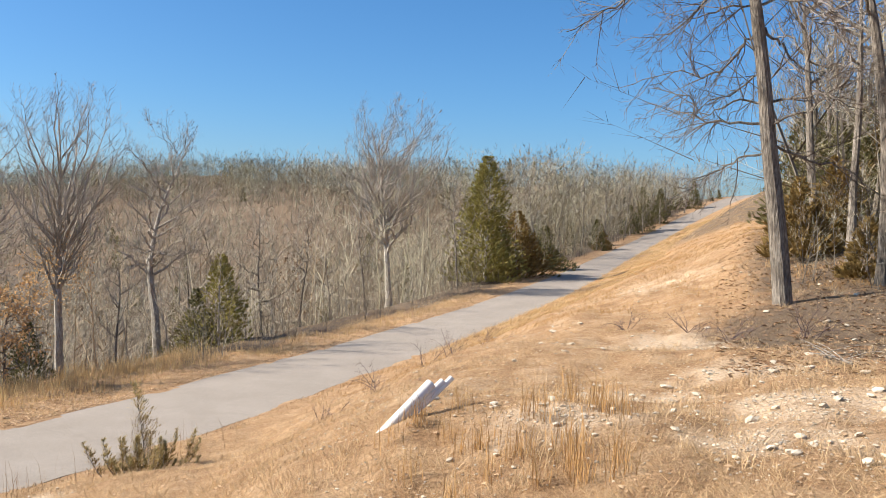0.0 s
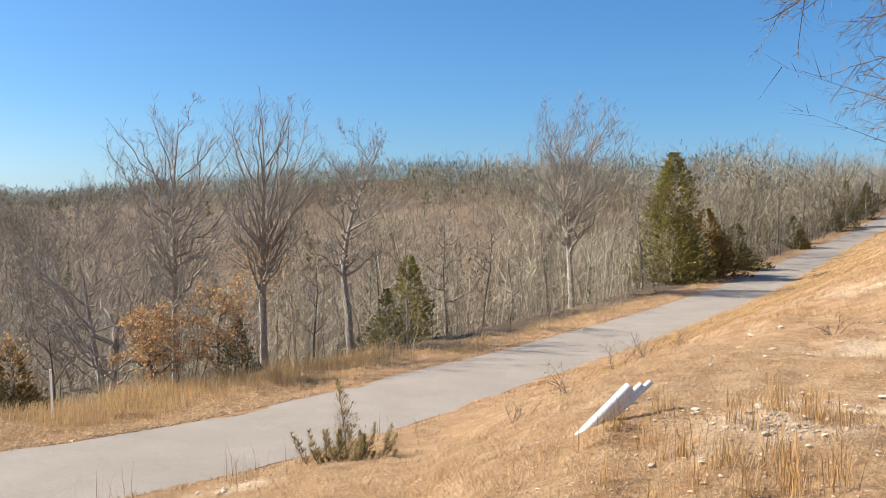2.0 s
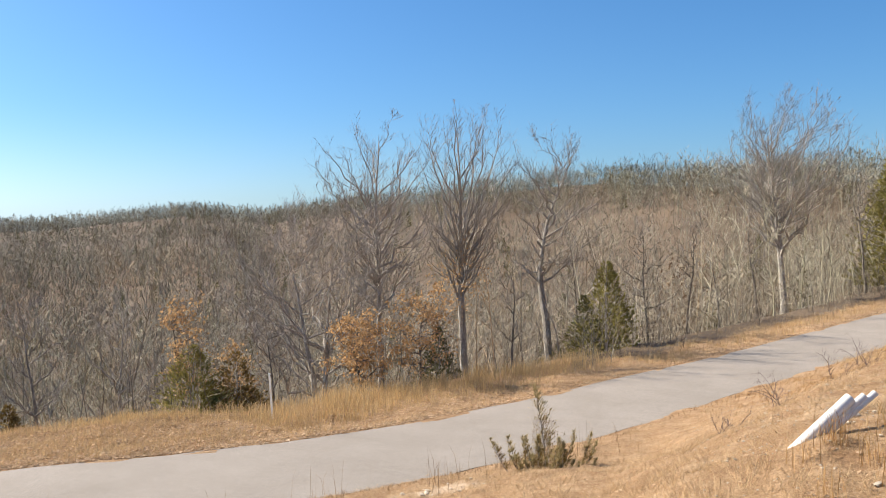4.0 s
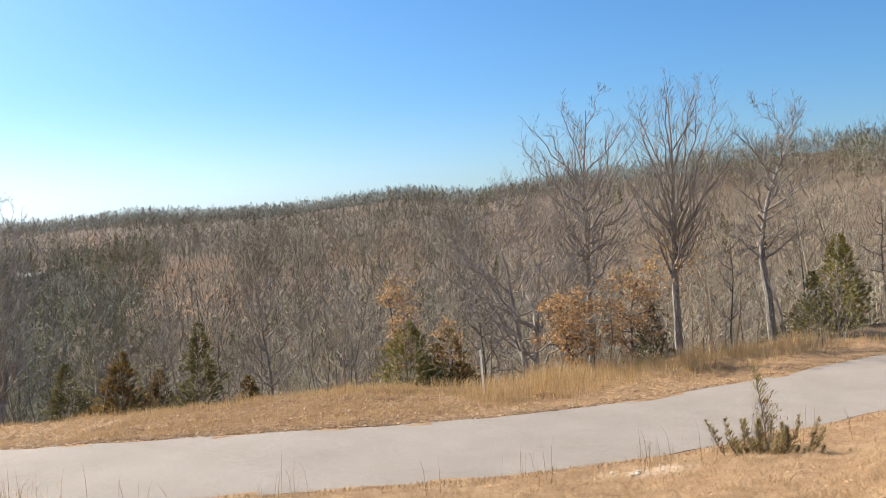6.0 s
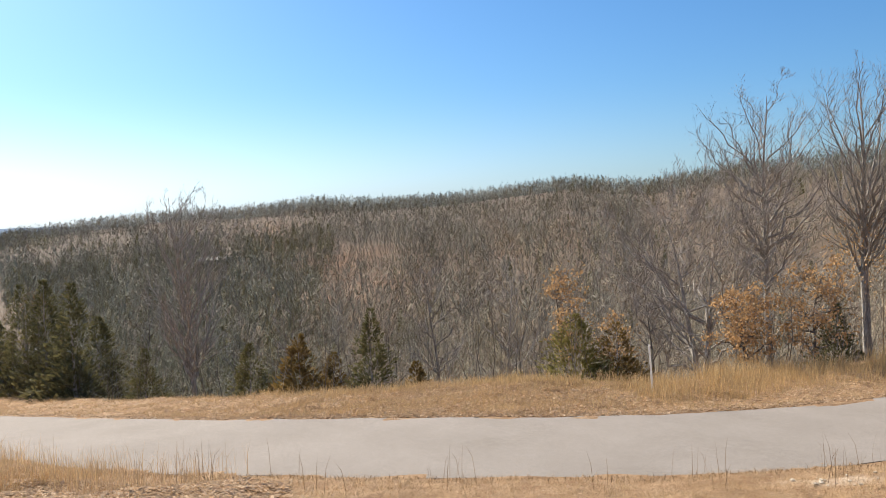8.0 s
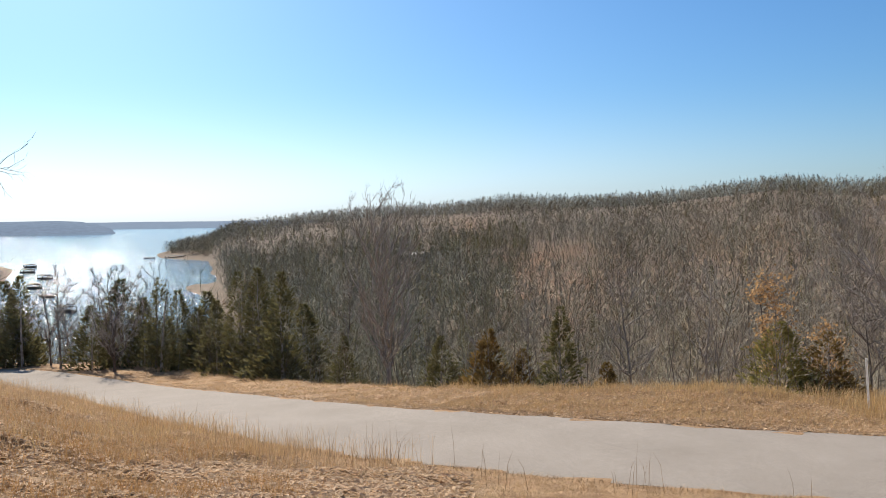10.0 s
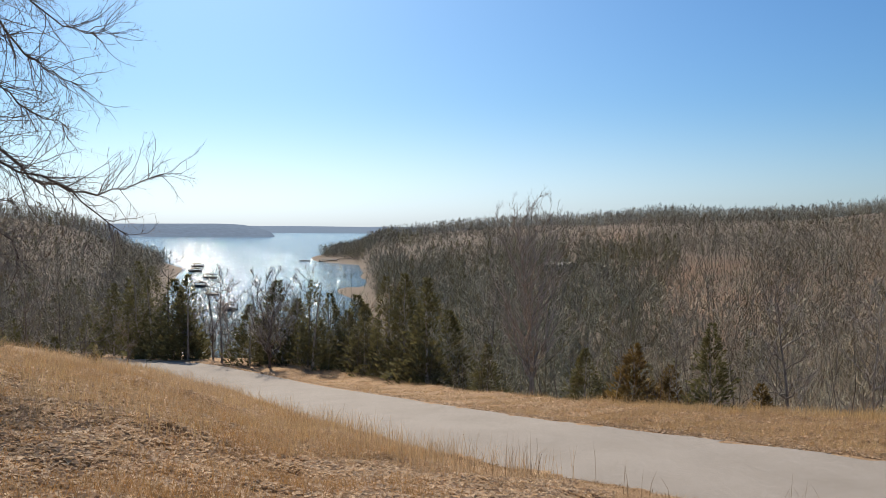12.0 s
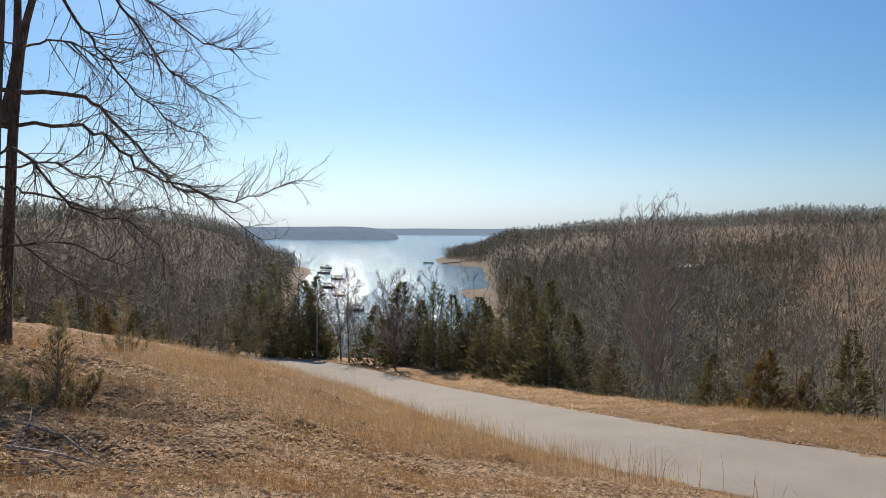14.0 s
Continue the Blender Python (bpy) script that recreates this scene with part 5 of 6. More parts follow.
def thatch(name, label, mat, x, y, h, w, lean, seed):
    """Short grass, one slim leaf each."""
    rng = np.random.RandomState(seed)
    n = len(x)
    z = ground_z(x, y) - 0.02
    a, b = rng.uniform(0, 6.283, n), rng.uniform(0, 6.283, n)
    V = np.empty((n, 3, 3), dtype=np.float32)
    V[:, 0] = np.stack([x - np.cos(a) * w / 2, y - np.sin(a) * w / 2, z], 1)
    V[:, 1] = np.stack([x + np.cos(a) * w / 2, y + np.sin(a) * w / 2, z], 1)
    V[:, 2] = np.stack([x + np.cos(b) * lean * h, y + np.sin(b) * lean * h, z + h], 1)
    me = mesh_from(name, V, [np.arange(3 * n).reshape(n, 3)], [mat])
    return tagged(new(name, me), label, "grass", kind="stuff")


def wedge(rng, n, az0, az1, r0, r1, power=1.0):
    az = rng.uniform(az0, az1, n)
    r = r0 + (r1 - r0) * rng.uniform(0, 1, n) ** power
    a = np.radians(az)
    return -r * np.sin(a), r * np.cos(a)


def keep(x, y, lo, hi):
    s, _ = road_side(x, y)
    ok = (s > lo) & (s < hi)
    return x[ok], y[ok]


def along_road(rng, n, i0, i1, d0, d1):
    """Places beside the road, between two of its stations, d metres from its edge (positive uphill)."""
    i = rng.uniform(i0, i1, n)
    k = i.astype(int)
    f = (i - k)[:, None]
    p = ROAD[k, :2] * (1 - f) + ROAD[k + 1, :2] * f
    d = rng.uniform(d0, d1, n)
    d = np.where(d > 0, d + ROAD_W / 2, d - ROAD_W / 2)
    q = p + ROAD_N[k] * d[:, None]
    return q[:, 0], q[:, 1]


def clumps(rng, x, y, per, spread):
    n = len(x)
    return np.repeat(x, per) + rng.normal(0, spread, n * per), np.repeat(y, per) + rng.normal(0, spread, n * per)


rng = np.random.RandomState(7)
x, y = keep(*wedge(rng, 150000, -32, 36, 6.3, 21, 1.3), ROAD_W / 2 + 0.1, 60)
thatch("flattened_grass", "flattened dry straw lying over the slope", M_STRAW, x, y, rng.uniform(0.02, 0.05, len(x)), rng.uniform(0.004, 0.008, len(x)), rng.uniform(1.6, 5.0, len(x)), 12)
x, y = keep(*wedge(rng, 60000, -32, 36, 6.3, 21, 1.3), ROAD_W / 2 + 0.1, 60)
m_ = bumps(x, y, 2.4, 61) + bumps(x, y, 0.8, 62) + rng.normal(0, 0.4, len(x)) > 0.0
x, y = x[m_], y[m_]
thatch("matted_grass", "matted russet dead grass lying in patches", M_RUST_GRASS, x, y, rng.uniform(0.02, 0.06, len(x)), rng.uniform(0.004, 0.008, len(x)), rng.uniform(1.2, 4.0, len(x)), 63)
x, y = keep(*wedge(rng, 14000, 0, 360, 0.6, 7.5, 0.6), ROAD_W / 2 + 0.1, 60)
x2, y2 = keep(*wedge(rng, 22000, 105, 335, 6.5, 26, 0.8), ROAD_W / 2 + 0.1, 60)
x, y = np.append(x, x2), np.append(y, y2)
thatch("footpath_grass", "short trodden dry grass round the standpoint", M_STRAW, x, y, rng.uniform(0.03, 0.12, len(x)), rng.uniform(0.006, 0.014, len(x)), rng.uniform(0.3, 1.8, len(x)), 17)
x, y = keep(*wedge(rng, 75000, -32, 36, 6.3, 24, 1.3), ROAD_W / 2 + 0.1, 60)
m_ = (bumps(x, y, 3.0, 31) + bumps(x, y, 1.1, 35) + rng.normal(0, 0.4, len(x)) > -0.5) & (stony(x, y) < 0.35)
x, y = x[m_], y[m_]
thatch("short_grass", "short dry straw grass over the slope", M_STRAW, x, y, rng.uniform(0.03, 0.13, len(x)), rng.uniform(0.004, 0.007, len(x)), rng.uniform(0.4, 2.2, len(x)), 1)
x, y = keep(*wedge(rng, 70000, -34, 120, 6.3, 46, 1.3), ROAD_W / 2 + 0.1, 60)
thatch("slope_grass", "short dry grass further along the slope", M_STRAW, x, y, rng.uniform(0.03, 0.13, len(x)), rng.uniform(0.005, 0.01, len(x)), rng.uniform(0.5, 2.4, len(x)), 14)
x, y = keep(*wedge(rng, 110000, -34, 120, 6.3, 40, 1.5), ROAD_W / 2 + 0.1, 60)
m_ = bumps(x, y, 3.0, 31) + bumps(x, y, 0.9, 32) + rng.normal(0, 0.5, len(x)) > 0.1
x, y = x[m_], y[m_]
thatch("brown_grass", "matted brown dead grass in patches", M_WEED, x, y, rng.uniform(0.02, 0.1, len(x)), rng.uniform(0.005, 0.011, len(x)), rng.uniform(0.3, 2.2, len(x)), 11)
x, y = keep(*wedge(rng, 1500, -34, 118, 7, 45, 1.3), ROAD_W / 2 + 0.4, 40)
x, y = clumps(rng, x, y, 30, 0.08)
blades("grass_tufts", "tufts of tall dry grass on the slope", "grass", M_STRAW, x, y, rng.uniform(0.08, 0.26, len(x)), rng.uniform(0.004, 0.007, len(x)), rng.uniform(0.4, 1.4, len(x)), 2)
x, y = wedge(rng, 34, -13, 4, 6.9, 9.6)
x, y = clumps(rng, x, y, 26, 0.07)
blades("russet_tufts", "upright tufts of orange dry grass", "grass", M_RUST_GRASS, x, y, rng.uniform(0.15, 0.5, len(x)), rng.uniform(0.004, 0.007, len(x)), rng.uniform(0.05, 0.4, len(x)), 3)
x, y = along_road(rng, 1500, 34, 76, 0.1, 5.5)
x, y = clumps(rng, x, y, 26, 0.4)
blades("upper_verge_grass", "golden grass along the climbing road", "grass", M_GOLD, x, y, rng.uniform(0.06, 0.34, len(x)), 0.00026 * np.hypot(x, y), rng.uniform(0.4, 1.5, len(x)), 4)
x, y = along_road(rng, 1500, 158, 222, 0.3, 8.5)
m_ = bumps(x, y, 4.0, 41) + rng.normal(0, 0.5, len(x)) > -0.1
x, y = clumps(rng, x[m_], y[m_], 14, 0.2)
blades("lower_verge_grass", "tall golden grass above the road", "grass", M_GOLD, x, y, rng.uniform(0.12, 0.55, len(x)), rng.uniform(0.004, 0.009, len(x)), rng.uniform(0.15, 0.8, len(x)), 5)
x, y = along_road(rng, 1800, 158, 222, 0.05, 9.5)
x, y = clumps(rng, x, y, 16, 0.22)
blades("pale_verge_grass", "fine pale straw grass above the road", "grass", M_STRAW, x, y, rng.uniform(0.1, 0.5, len(x)), rng.uniform(0.004, 0.008, len(x)), rng.uniform(0.15, 0.8, len(x)), 15)
x, y = along_road(rng, 60000, 78, 205, -5.8, -0.1)
thatch("verge_grass", "mown dry grass on the road verge", M_STRAW, x, y, rng.uniform(0.04, 0.13, len(x)), rng.uniform(0.007, 0.015, len(x)), rng.uniform(0.3, 1.6, len(x)), 6)
x, y = along_road(rng, 60000, 60, 200, -5.8, -0.25)
m_ = bumps(x, y, 4.0, 44) + rng.normal(0, 0.5, len(x)) > -0.2
x, y = x[m_], y[m_]
thatch("golden_verge_grass", "short golden grass on the road verge", M_GOLD, x, y, rng.uniform(0.05, 0.2, len(x)), rng.uniform(0.007, 0.015, len(x)), rng.uniform(0.2, 1.0, len(x)), 16)
x, y = along_road(rng, 500, 80, 112, -5.8, -2.0)
x1, y1 = along_road(rng, 350, 50, 80, -3.2, -0.8)
x2, y2 = along_road(rng, 1300, 117, 212, -7.2, -4.4)
m_ = bumps(x2, y2, 5.0, 43) + rng.normal(0, 0.5, len(x2)) > 0.15
x, y = np.concatenate([x, x1, x2[m_]]), np.concatenate([y, y1, y2[m_]])
tall_ = np.repeat(np.concatenate([np.ones(500), 0.8 * np.ones(350), 0.6 * np.ones(m_.sum())]), 18)
x, y = clumps(rng, x, y, 18, 0.32)
blades("tall_verge_grass", "tall golden grass at the back of the verge", "grass", M_GOLD, x, y, tall_ * rng.uniform(0.12, 0.62, len(x)), rng.uniform(0.006, 0.012, len(x)), rng.uniform(0.1, 0.6, len(x)), 7)
x, y = along_road(rng, 70, 80, 102, -5.6, -3.4)
x2, y2 = along_road(rng, 110, 118, 176, -7.0, -5.2)
m_ = bumps(x2, y2, 6.0, 91) > 0.1
tall_ = np.repeat(np.append(np.ones(len(x)), 0.62 * np.ones(m_.sum())), 46)
x, y = clumps(rng, np.append(x, x2[m_]), np.append(y, y2[m_]), 46, 0.3)
blades("grass_plumes", "tall golden grass plumes at the back of the verge", "grass", M_GOLD, x, y, tall_ * rng.uniform(0.3, 0.95, len(x)), rng.uniform(0.006, 0.011, len(x)), rng.uniform(0.1, 0.6, len(x)), 92)
x, y = along_road(rng, 12000, 60, 215, -0.5, -0.001)
thatch("far_edge_grass", "dead brown grass along the verge's edge", M_WEED, x, y, rng.uniform(0.03, 0.1, len(x)), rng.uniform(0.008, 0.016, len(x)), rng.uniform(0.3, 1.8, len(x)), 20)
x, y = along_road(rng, 900, 118, 208, -6.2, -0.3)
x, y = clumps(rng, x, y, 18, 0.07)
blades("verge_tufts", "small tufts of dead grass on the verge", "grass", M_STRAW, x, y, rng.uniform(0.06, 0.24, len(x)), rng.uniform(0.006, 0.011, len(x)), rng.uniform(0.2, 1.2, len(x)), 18)
x, y = keep(*wedge(rng, 1300, 72, 114, 7, 30, 1.0), ROAD_W / 2 + 1.0, 60)
m_ = bumps(x, y, 5.0, 47) + rng.normal(0, 0.4, len(x)) > 0.05
x, y = clumps(rng, x[m_], y[m_], 40, 0.2)
blades("russet_slope_grass", "patches of russet grass among the fallen leaves", "grass", M_RUST_GRASS, x, y, rng.uniform(0.08, 0.36, len(x)), rng.uniform(0.004, 0.007, len(x)), rng.uniform(0.3, 1.2, len(x)), 19)
x, y = along_road(rng, 70000, 26, 84, 0.3, 16)
thatch("upper_slope_grass", "dry grass on the slope above the climbing road", M_STRAW, x, y, rng.uniform(0.04, 0.16, len(x)), 0.00042 * np.hypot(x, y), rng.uniform(0.6, 2.4, len(x)), 10)
x, y = along_road(rng, 900, 52, 92, 0.6, 17)
m_ = bumps(x, y, 4.0, 81) + rng.normal(0, 0.5, len(x)) > -0.2
x, y = clumps(rng, x[m_], y[m_], 40, 0.3)
blades("bank_tufts", "loose tufts of russet and straw grass on the bank", "grass", M_RUST_GRASS, x, y, rng.uniform(0.05, 0.26, len(x)), 0.0003 * np.hypot(x, y), rng.uniform(0.3, 1.4, len(x)), 82)
x, y = along_road(rng, 60000, 112, 200, 0.05, 4.5)
thatch("bank_straw", "loose dry straw on the bank above the road", M_STRAW, x, y, rng.uniform(0.03, 0.1, len(x)), rng.uniform(0.005, 0.009, len(x)), rng.uniform(0.8, 3.0, len(x)), 83)
x, y = along_road(rng, 5000, 40, 215, 0.05, 0.7)
blades("edge_grass", "dead brown grass at the road's edge", "grass", M_WEED, x, y, rng.uniform(0.05, 0.16, len(x)), rng.uniform(0.006, 0.014, len(x)), rng.uniform(0.3, 1.0, len(x)), 8)
x, y = along_road(rng, 240, 148, 205, 0.1, 3.0)
x, y = clumps(rng, x, y, 9, 0.16)
blades("roadside_stalks", "thin pale dry stalks beside the road", "weeds", M_STRAW, x, y, rng.uniform(0.25, 0.85, len(x)), rng.uniform(0.004, 0.008, len(x)), rng.uniform(0.05, 0.45, len(x)), 93)
x, y = along_road(rng, 60, 84, 200, 0.3, 2.6)
x, y = clumps(rng, x, y, 4, 0.2)
blades("dry_weeds", "tall thin dry weed stems by the road", "weeds", M_WEED, x, y, rng.uniform(0.4, 0.95, len(x)), rng.uniform(0.006, 0.01, len(x)), rng.uniform(0.05, 0.4, len(x)), 9)


def leaf_litter(name, label, x, y, seed, lo=0.035, hi=0.075, mat=None):
    rng = np.random.RandomState(seed)
    n = len(x)
    z = ground_z(x, y) + 0.016
    a, t = rng.uniform(0, 6.283, n), rng.normal(0, 0.17, n)
    ln, wd = rng.uniform(lo, hi, n), rng.uniform(0.3, 0.55, n)
    c, s = np.cos(a), np.sin(a)
    V = np.empty((n, 4, 3), dtype=np.float32)
    V[:, 0] = np.stack([x - c * ln, y - s * ln, z - t * ln], 1)
    V[:, 1] = np.stack([x + s * ln * wd, y - c * ln * wd, z + 0.1 * ln + rng.uniform(0, 0.35, n) * ln], 1)
    V[:, 2] = np.stack([x + c * ln, y + s * ln, z + t * ln], 1)
    V[:, 3] = np.stack([x - s * ln * wd, y + c * ln * wd, z + 0.05 * ln], 1)
    o = (np.arange(n) * 4)[:, None]
    me = mesh_from(name, V, [np.concatenate([o + np.array([[0, 1, 2]]), o + np.array([[0, 2, 3]])])], [mat or M_LITTER])
    return tagged(new(name, me), label, "leaves", kind="stuff")


x, y = keep(*wedge(rng, 75000, 62, 120, 6, 34, 1.3), ROAD_W / 2 + 1.5, 60)
leaf_litter("fallen_leaves", "fallen brown oak leaves in the dry grass", x, y, 21)
x, y = keep(*wedge(rng, 5000, -36, 62, 6, 34, 1.2), ROAD_W / 2 + 0.5, 60)
leaf_litter("scattered_leaves", "scattered dead leaves on the stony slope", x, y, 22, 0.02, 0.045)
x, y = along_road(rng, 5000, 60, 215, -0.5, -0.02)
leaf_litter("edge_leaves", "red-brown dead leaves drifted along the road's edge", x, y, 25)
x, y = along_road(rng, 20000, 90, 215, -6.0, -0.1)
leaf_litter("verge_leaves", "dead leaves blown onto the verge", x, y, 23)
x, y = keep(*wedge(rng, 9000, -40, -18, 12, 45, 1.0), 12, 60)
leaf_litter("woodland_leaves", "brown dead leaves under the trees", x, y, 24, 0.04, 0.08, M_LITTER_BROWN)


def stone_bm(seed, size):
    rng = random.Random(seed)
    bm = bmesh.new()
    bmesh.ops.create_icosphere(bm, subdivisions=1, radius=size)
    sx, sy, sz = rng.uniform(0.7, 1.3), rng.uniform(0.6, 1.0), rng.uniform(0.3, 0.55)
    for v in bm.verts:
        k = rng.uniform(0.75, 1.2)
        v.co = Vector((v.co.x * sx * k, v.co.y * sy * k, v.co.z * sz * k))
    return bm


STONES = []
for k in range(7):
    me = bpy.data.meshes.new("stone")
    bm = stone_bm(k, 1.0)
    bm.to_mesh(me)
    bm.free()
    me.materials.append(M_STONE)
    STONES.append(me)
srng = random.Random(5)
for k in range(210):
    az, r = srng.uniform(-30, 6), 7.5 + 22 * srng.random() ** 1.4
    if k > 80:      # most lie in the stony patches
        az0, r0, a0, b0 = srng.choice(STONY)
        r = r0 + srng.gauss(0, 0.7) * b0
        az = az0 + math.degrees(srng.gauss(0, 0.7) * a0 / r)
    x, y = polar(az, r)
    ob = tagged(new("stone", STONES[k % 7]), "pale limestone lying on the slope", "stone", "stones on the slope")
    q = (srng.uniform(0.03, 0.085) if k < 81 else srng.uniform(0.02, 0.055)) * (1 + 0.35 * (k % 9 == 0))
    ob.matrix_basis = Matrix.LocRotScale((x, y, gz(x, y) + 0.02), Euler((srng.uniform(-0.3, 0.3), srng.uniform(-0.3, 0.3), srng.uniform(0, 6.28))), (q, q, q))

tm = []
for k in range(6):
    bm = stone_bm(20 + k, 1.0)
    bm.verts.ensure_lookup_table()
    tm.append((np.array([v.co[:] for v in bm.verts], dtype=np.float32), np.zeros((0, 4), dtype=np.int32), np.array([[v.index for v in f.verts] for f in bm.faces], dtype=np.int32)))
    bm.free()
gx, gy = wedge(rng, 42000, -32, 10, 7.0, 30, 1.1)
m_ = (stony(gx, gy) + rng.normal(0, 0.2, len(gx)) > 0.62) | (rng.uniform(0, 1, len(gx)) < 0.05 + 0.14 * np.clip(bumps(gx, gy, 2.6, 71) + bumps(gx, gy, 1.0, 72), 0, 1))
gx, gy = gx[m_], gy[m_]
gs, _ = road_side(gx, gy)
gx, gy = gx[gs > ROAD_W / 2 + 2], gy[gs > ROAD_W / 2 + 2]
me = scatter_mesh("gravel", tm, np.stack([gx, gy, ground_z(gx, gy) + 0.005], 1), rng.uniform(0, 6.28, len(gx)), rng.uniform(0.007, 0.03, len(gx)) * rng.uniform(0.4, 1.0, len(gx)), rng.randint(0, 6, len(gx)), [M_GRAVEL])
tagged(new("gravel", me), "pale broken limestone gravel in the soil", "gravel", kind="stuff")


# ---- pipes, marker post, saplings and brush by the road ----
def ring_pipe(length, r_out, r_in, sides=20):
    """A hollow pipe along +z, open at its upper end."""
    bm = bmesh.new()
    rings = []
    for rad, z in ((r_out, 0), (r_out, length - 0.004), (r_out - 0.003, length), (r_in, length), (r_in, length - 0.5)):
        rings.append([bm.verts.new((rad * math.cos(6.28318 * k / sides), rad * math.sin(6.28318 * k / sides), z)) for k in range(sides)])
    for a, b in zip(rings, rings[1:]):
        for k in range(sides):
            bm.faces.new((a[k], a[(k + 1) % sides], b[(k + 1) % sides], b[k]))
    bm.faces.new(rings[-1][::-1])
    for f in bm.faces:
        f.smooth = True
    return bm


def lay(ob, a, b):
    """Stands a thing made along +z on a, pointing at b."""
    d = Vector(b) - Vector(a)
    ob.matrix_basis = Matrix.Translation(a) @ d.to_track_quat("Z", "Y").to_matrix().to_4x4()
    return ob


px, py = polar(4.1, 9.0)
pz = gz(px, py)
base = Vector((px, py, pz))
def leaning_pipe(name, label, a, b, r_out, r_in):
    ob = lay(thing(name, label, "pipe"), base + Vector(a), base + Vector(b))
    part("pipe", ring_pipe((Vector(b) - Vector(a)).length, r_out, r_in, 20), M_PVC, ob)


leaning_pipe("drain_pipe", "white plastic drain pipe leaning out of the bank", (-0.04, -0.05, -0.12), (0.55, 0.34, 0.46), 0.06, 0.053)
leaning_pipe("conduit_pipe", "thin white conduit leaning behind the drain pipe", (0.08, 0.06, -0.12), (0.78, 0.5, 0.5), 0.034, 0.028)
leaning_pipe("conduit_pipe", "thin grey-white conduit leaning behind the drain pipe", (0.03, 0.06, -0.12), (0.68, 0.45, 0.47), 0.04, 0.034)

mx, my = polar(37.25, 25.2)
mz = gz(mx, my)
marker = lay(thing("marker_post", "thin white plastic marker post leaning in the verge", "post"), (mx, my, mz - 0.2), (mx - 0.09, my - 0.03, mz + 1.4))
bm = bmesh.new()
for rad, z0, z1 in ((0.03, 0, 1.52), (0.034, 1.50, 1.56)):
    bmesh.ops.create_cone(bm, cap_ends=True, segments=12, radius1=rad, radius2=rad * 0.96, depth=z1 - z0, matrix=Matrix.Translation((0, 0, (z0 + z1) / 2)))
part("pole", bm, M_POST, marker)


def young_cedar(seed, label, h, stems, spread, sprays):
    """A ragged young cedar of several leaders."""
    ob = thing("cedar_sapling", label, "cedar")
    rng = random.Random(seed)
    stem, green, rust = Wood(), Wood(), Wood()
    for k in range(stems):
        hk = h if k == 0 else h * rng.uniform(0.25, 0.48)
        a = 6.283 * k / max(stems - 1, 1)
        way = Vector((math.cos(a) * (0 if k == 0 else 0.95), math.sin(a) * (0 if k == 0 else 0.95), 1))
        off = Vector((math.cos(a), math.sin(a), 0)) * (0 if k == 0 else spread * rng.uniform(0.15, 0.5))
        pts = wander(rng, off + Vector((0, 0, -0.1)), way, hk, 6, 0.06, 0.14)
        stem.tube(pts, [0.013 * (1 - 0.9 * j / 6) for j in range(7)], 5)
        for i in range(int(sprays * (1.5 if k == 0 else 1.0) * hk / h)):
            f = rng.uniform(0.08, 1.0)
            j = min(int(f * 6), 5)
            p = pts[j].lerp(pts[j + 1], f * 6 - j)
            d = side_way(rng, Vector((0, 0, 1)), rng.uniform(0.65, 1.25))
            ln = (0.05 + 0.34 * (1 - f)) * hk * rng.uniform(0.35, 1.0) * (1.2 if k == 0 else 1.0)
            stem.slip(p, p + d * ln, 0.003)
            for q in range(5):
                u = rng.uniform(0.2, 1.0)
                c = p + d * ln * u
                e = side_way(rng, d, rng.uniform(0.3, 0.8))
                e.z += 0.3
                (rust if f < 0.62 and rng.random() < 0.75 else green).slip(c, c + e * rng.uniform(0.03, 0.08), 0.0075)
    part("stem", stem.mesh("stem", [M_BARK]), None, ob)
    part("needles", green.mesh("needles", [M_CEDAR_SAP]), None, ob, "grey-green needles")
    part("dead_needles", rust.mesh("dead_needles", [M_CEDAR_RUST]), None, ob, "rusty dead lower needles")
    return ob


M_CEDAR_SAP = varied("cedar_sapling_leaf", (0.4, 0.32, 0.14), (0.64, 0.52, 0.27), scale=2, fine=14, spread=0.4, trans=0.5)
place(young_cedar(90, "ragged young cedar with rusty lower needles by the road", 1.75, 19, 1.7, 210), 19.2, 16.9)
place(young_cedar(95, "low rusty cedar seedling in the grass", 0.75, 9, 0.9, 130), 19.6, 16.4)
place(young_cedar(96, "low rusty cedar seedling in the grass", 0.6, 7, 0.7, 110), 18.0, 16.7)
place(young_cedar(91, "thin rusty young cedar in the leaf litter", 1.6, 10, 0.8, 230), 106.2, 13.0)
place(young_cedar(92, "bushy young cedar under the bare tree", 2.0, 8, 0.5, 150), 110.3, 12.0)
place(young_cedar(93, "low rusty cedar seedling in the grass", 1.5, 9, 0.8, 130), 102.4, 23.0)
place(young_cedar(94, "low rusty cedar seedling in the grass", 0.8, 4, 0.35, 70), 95.8, 30.0)


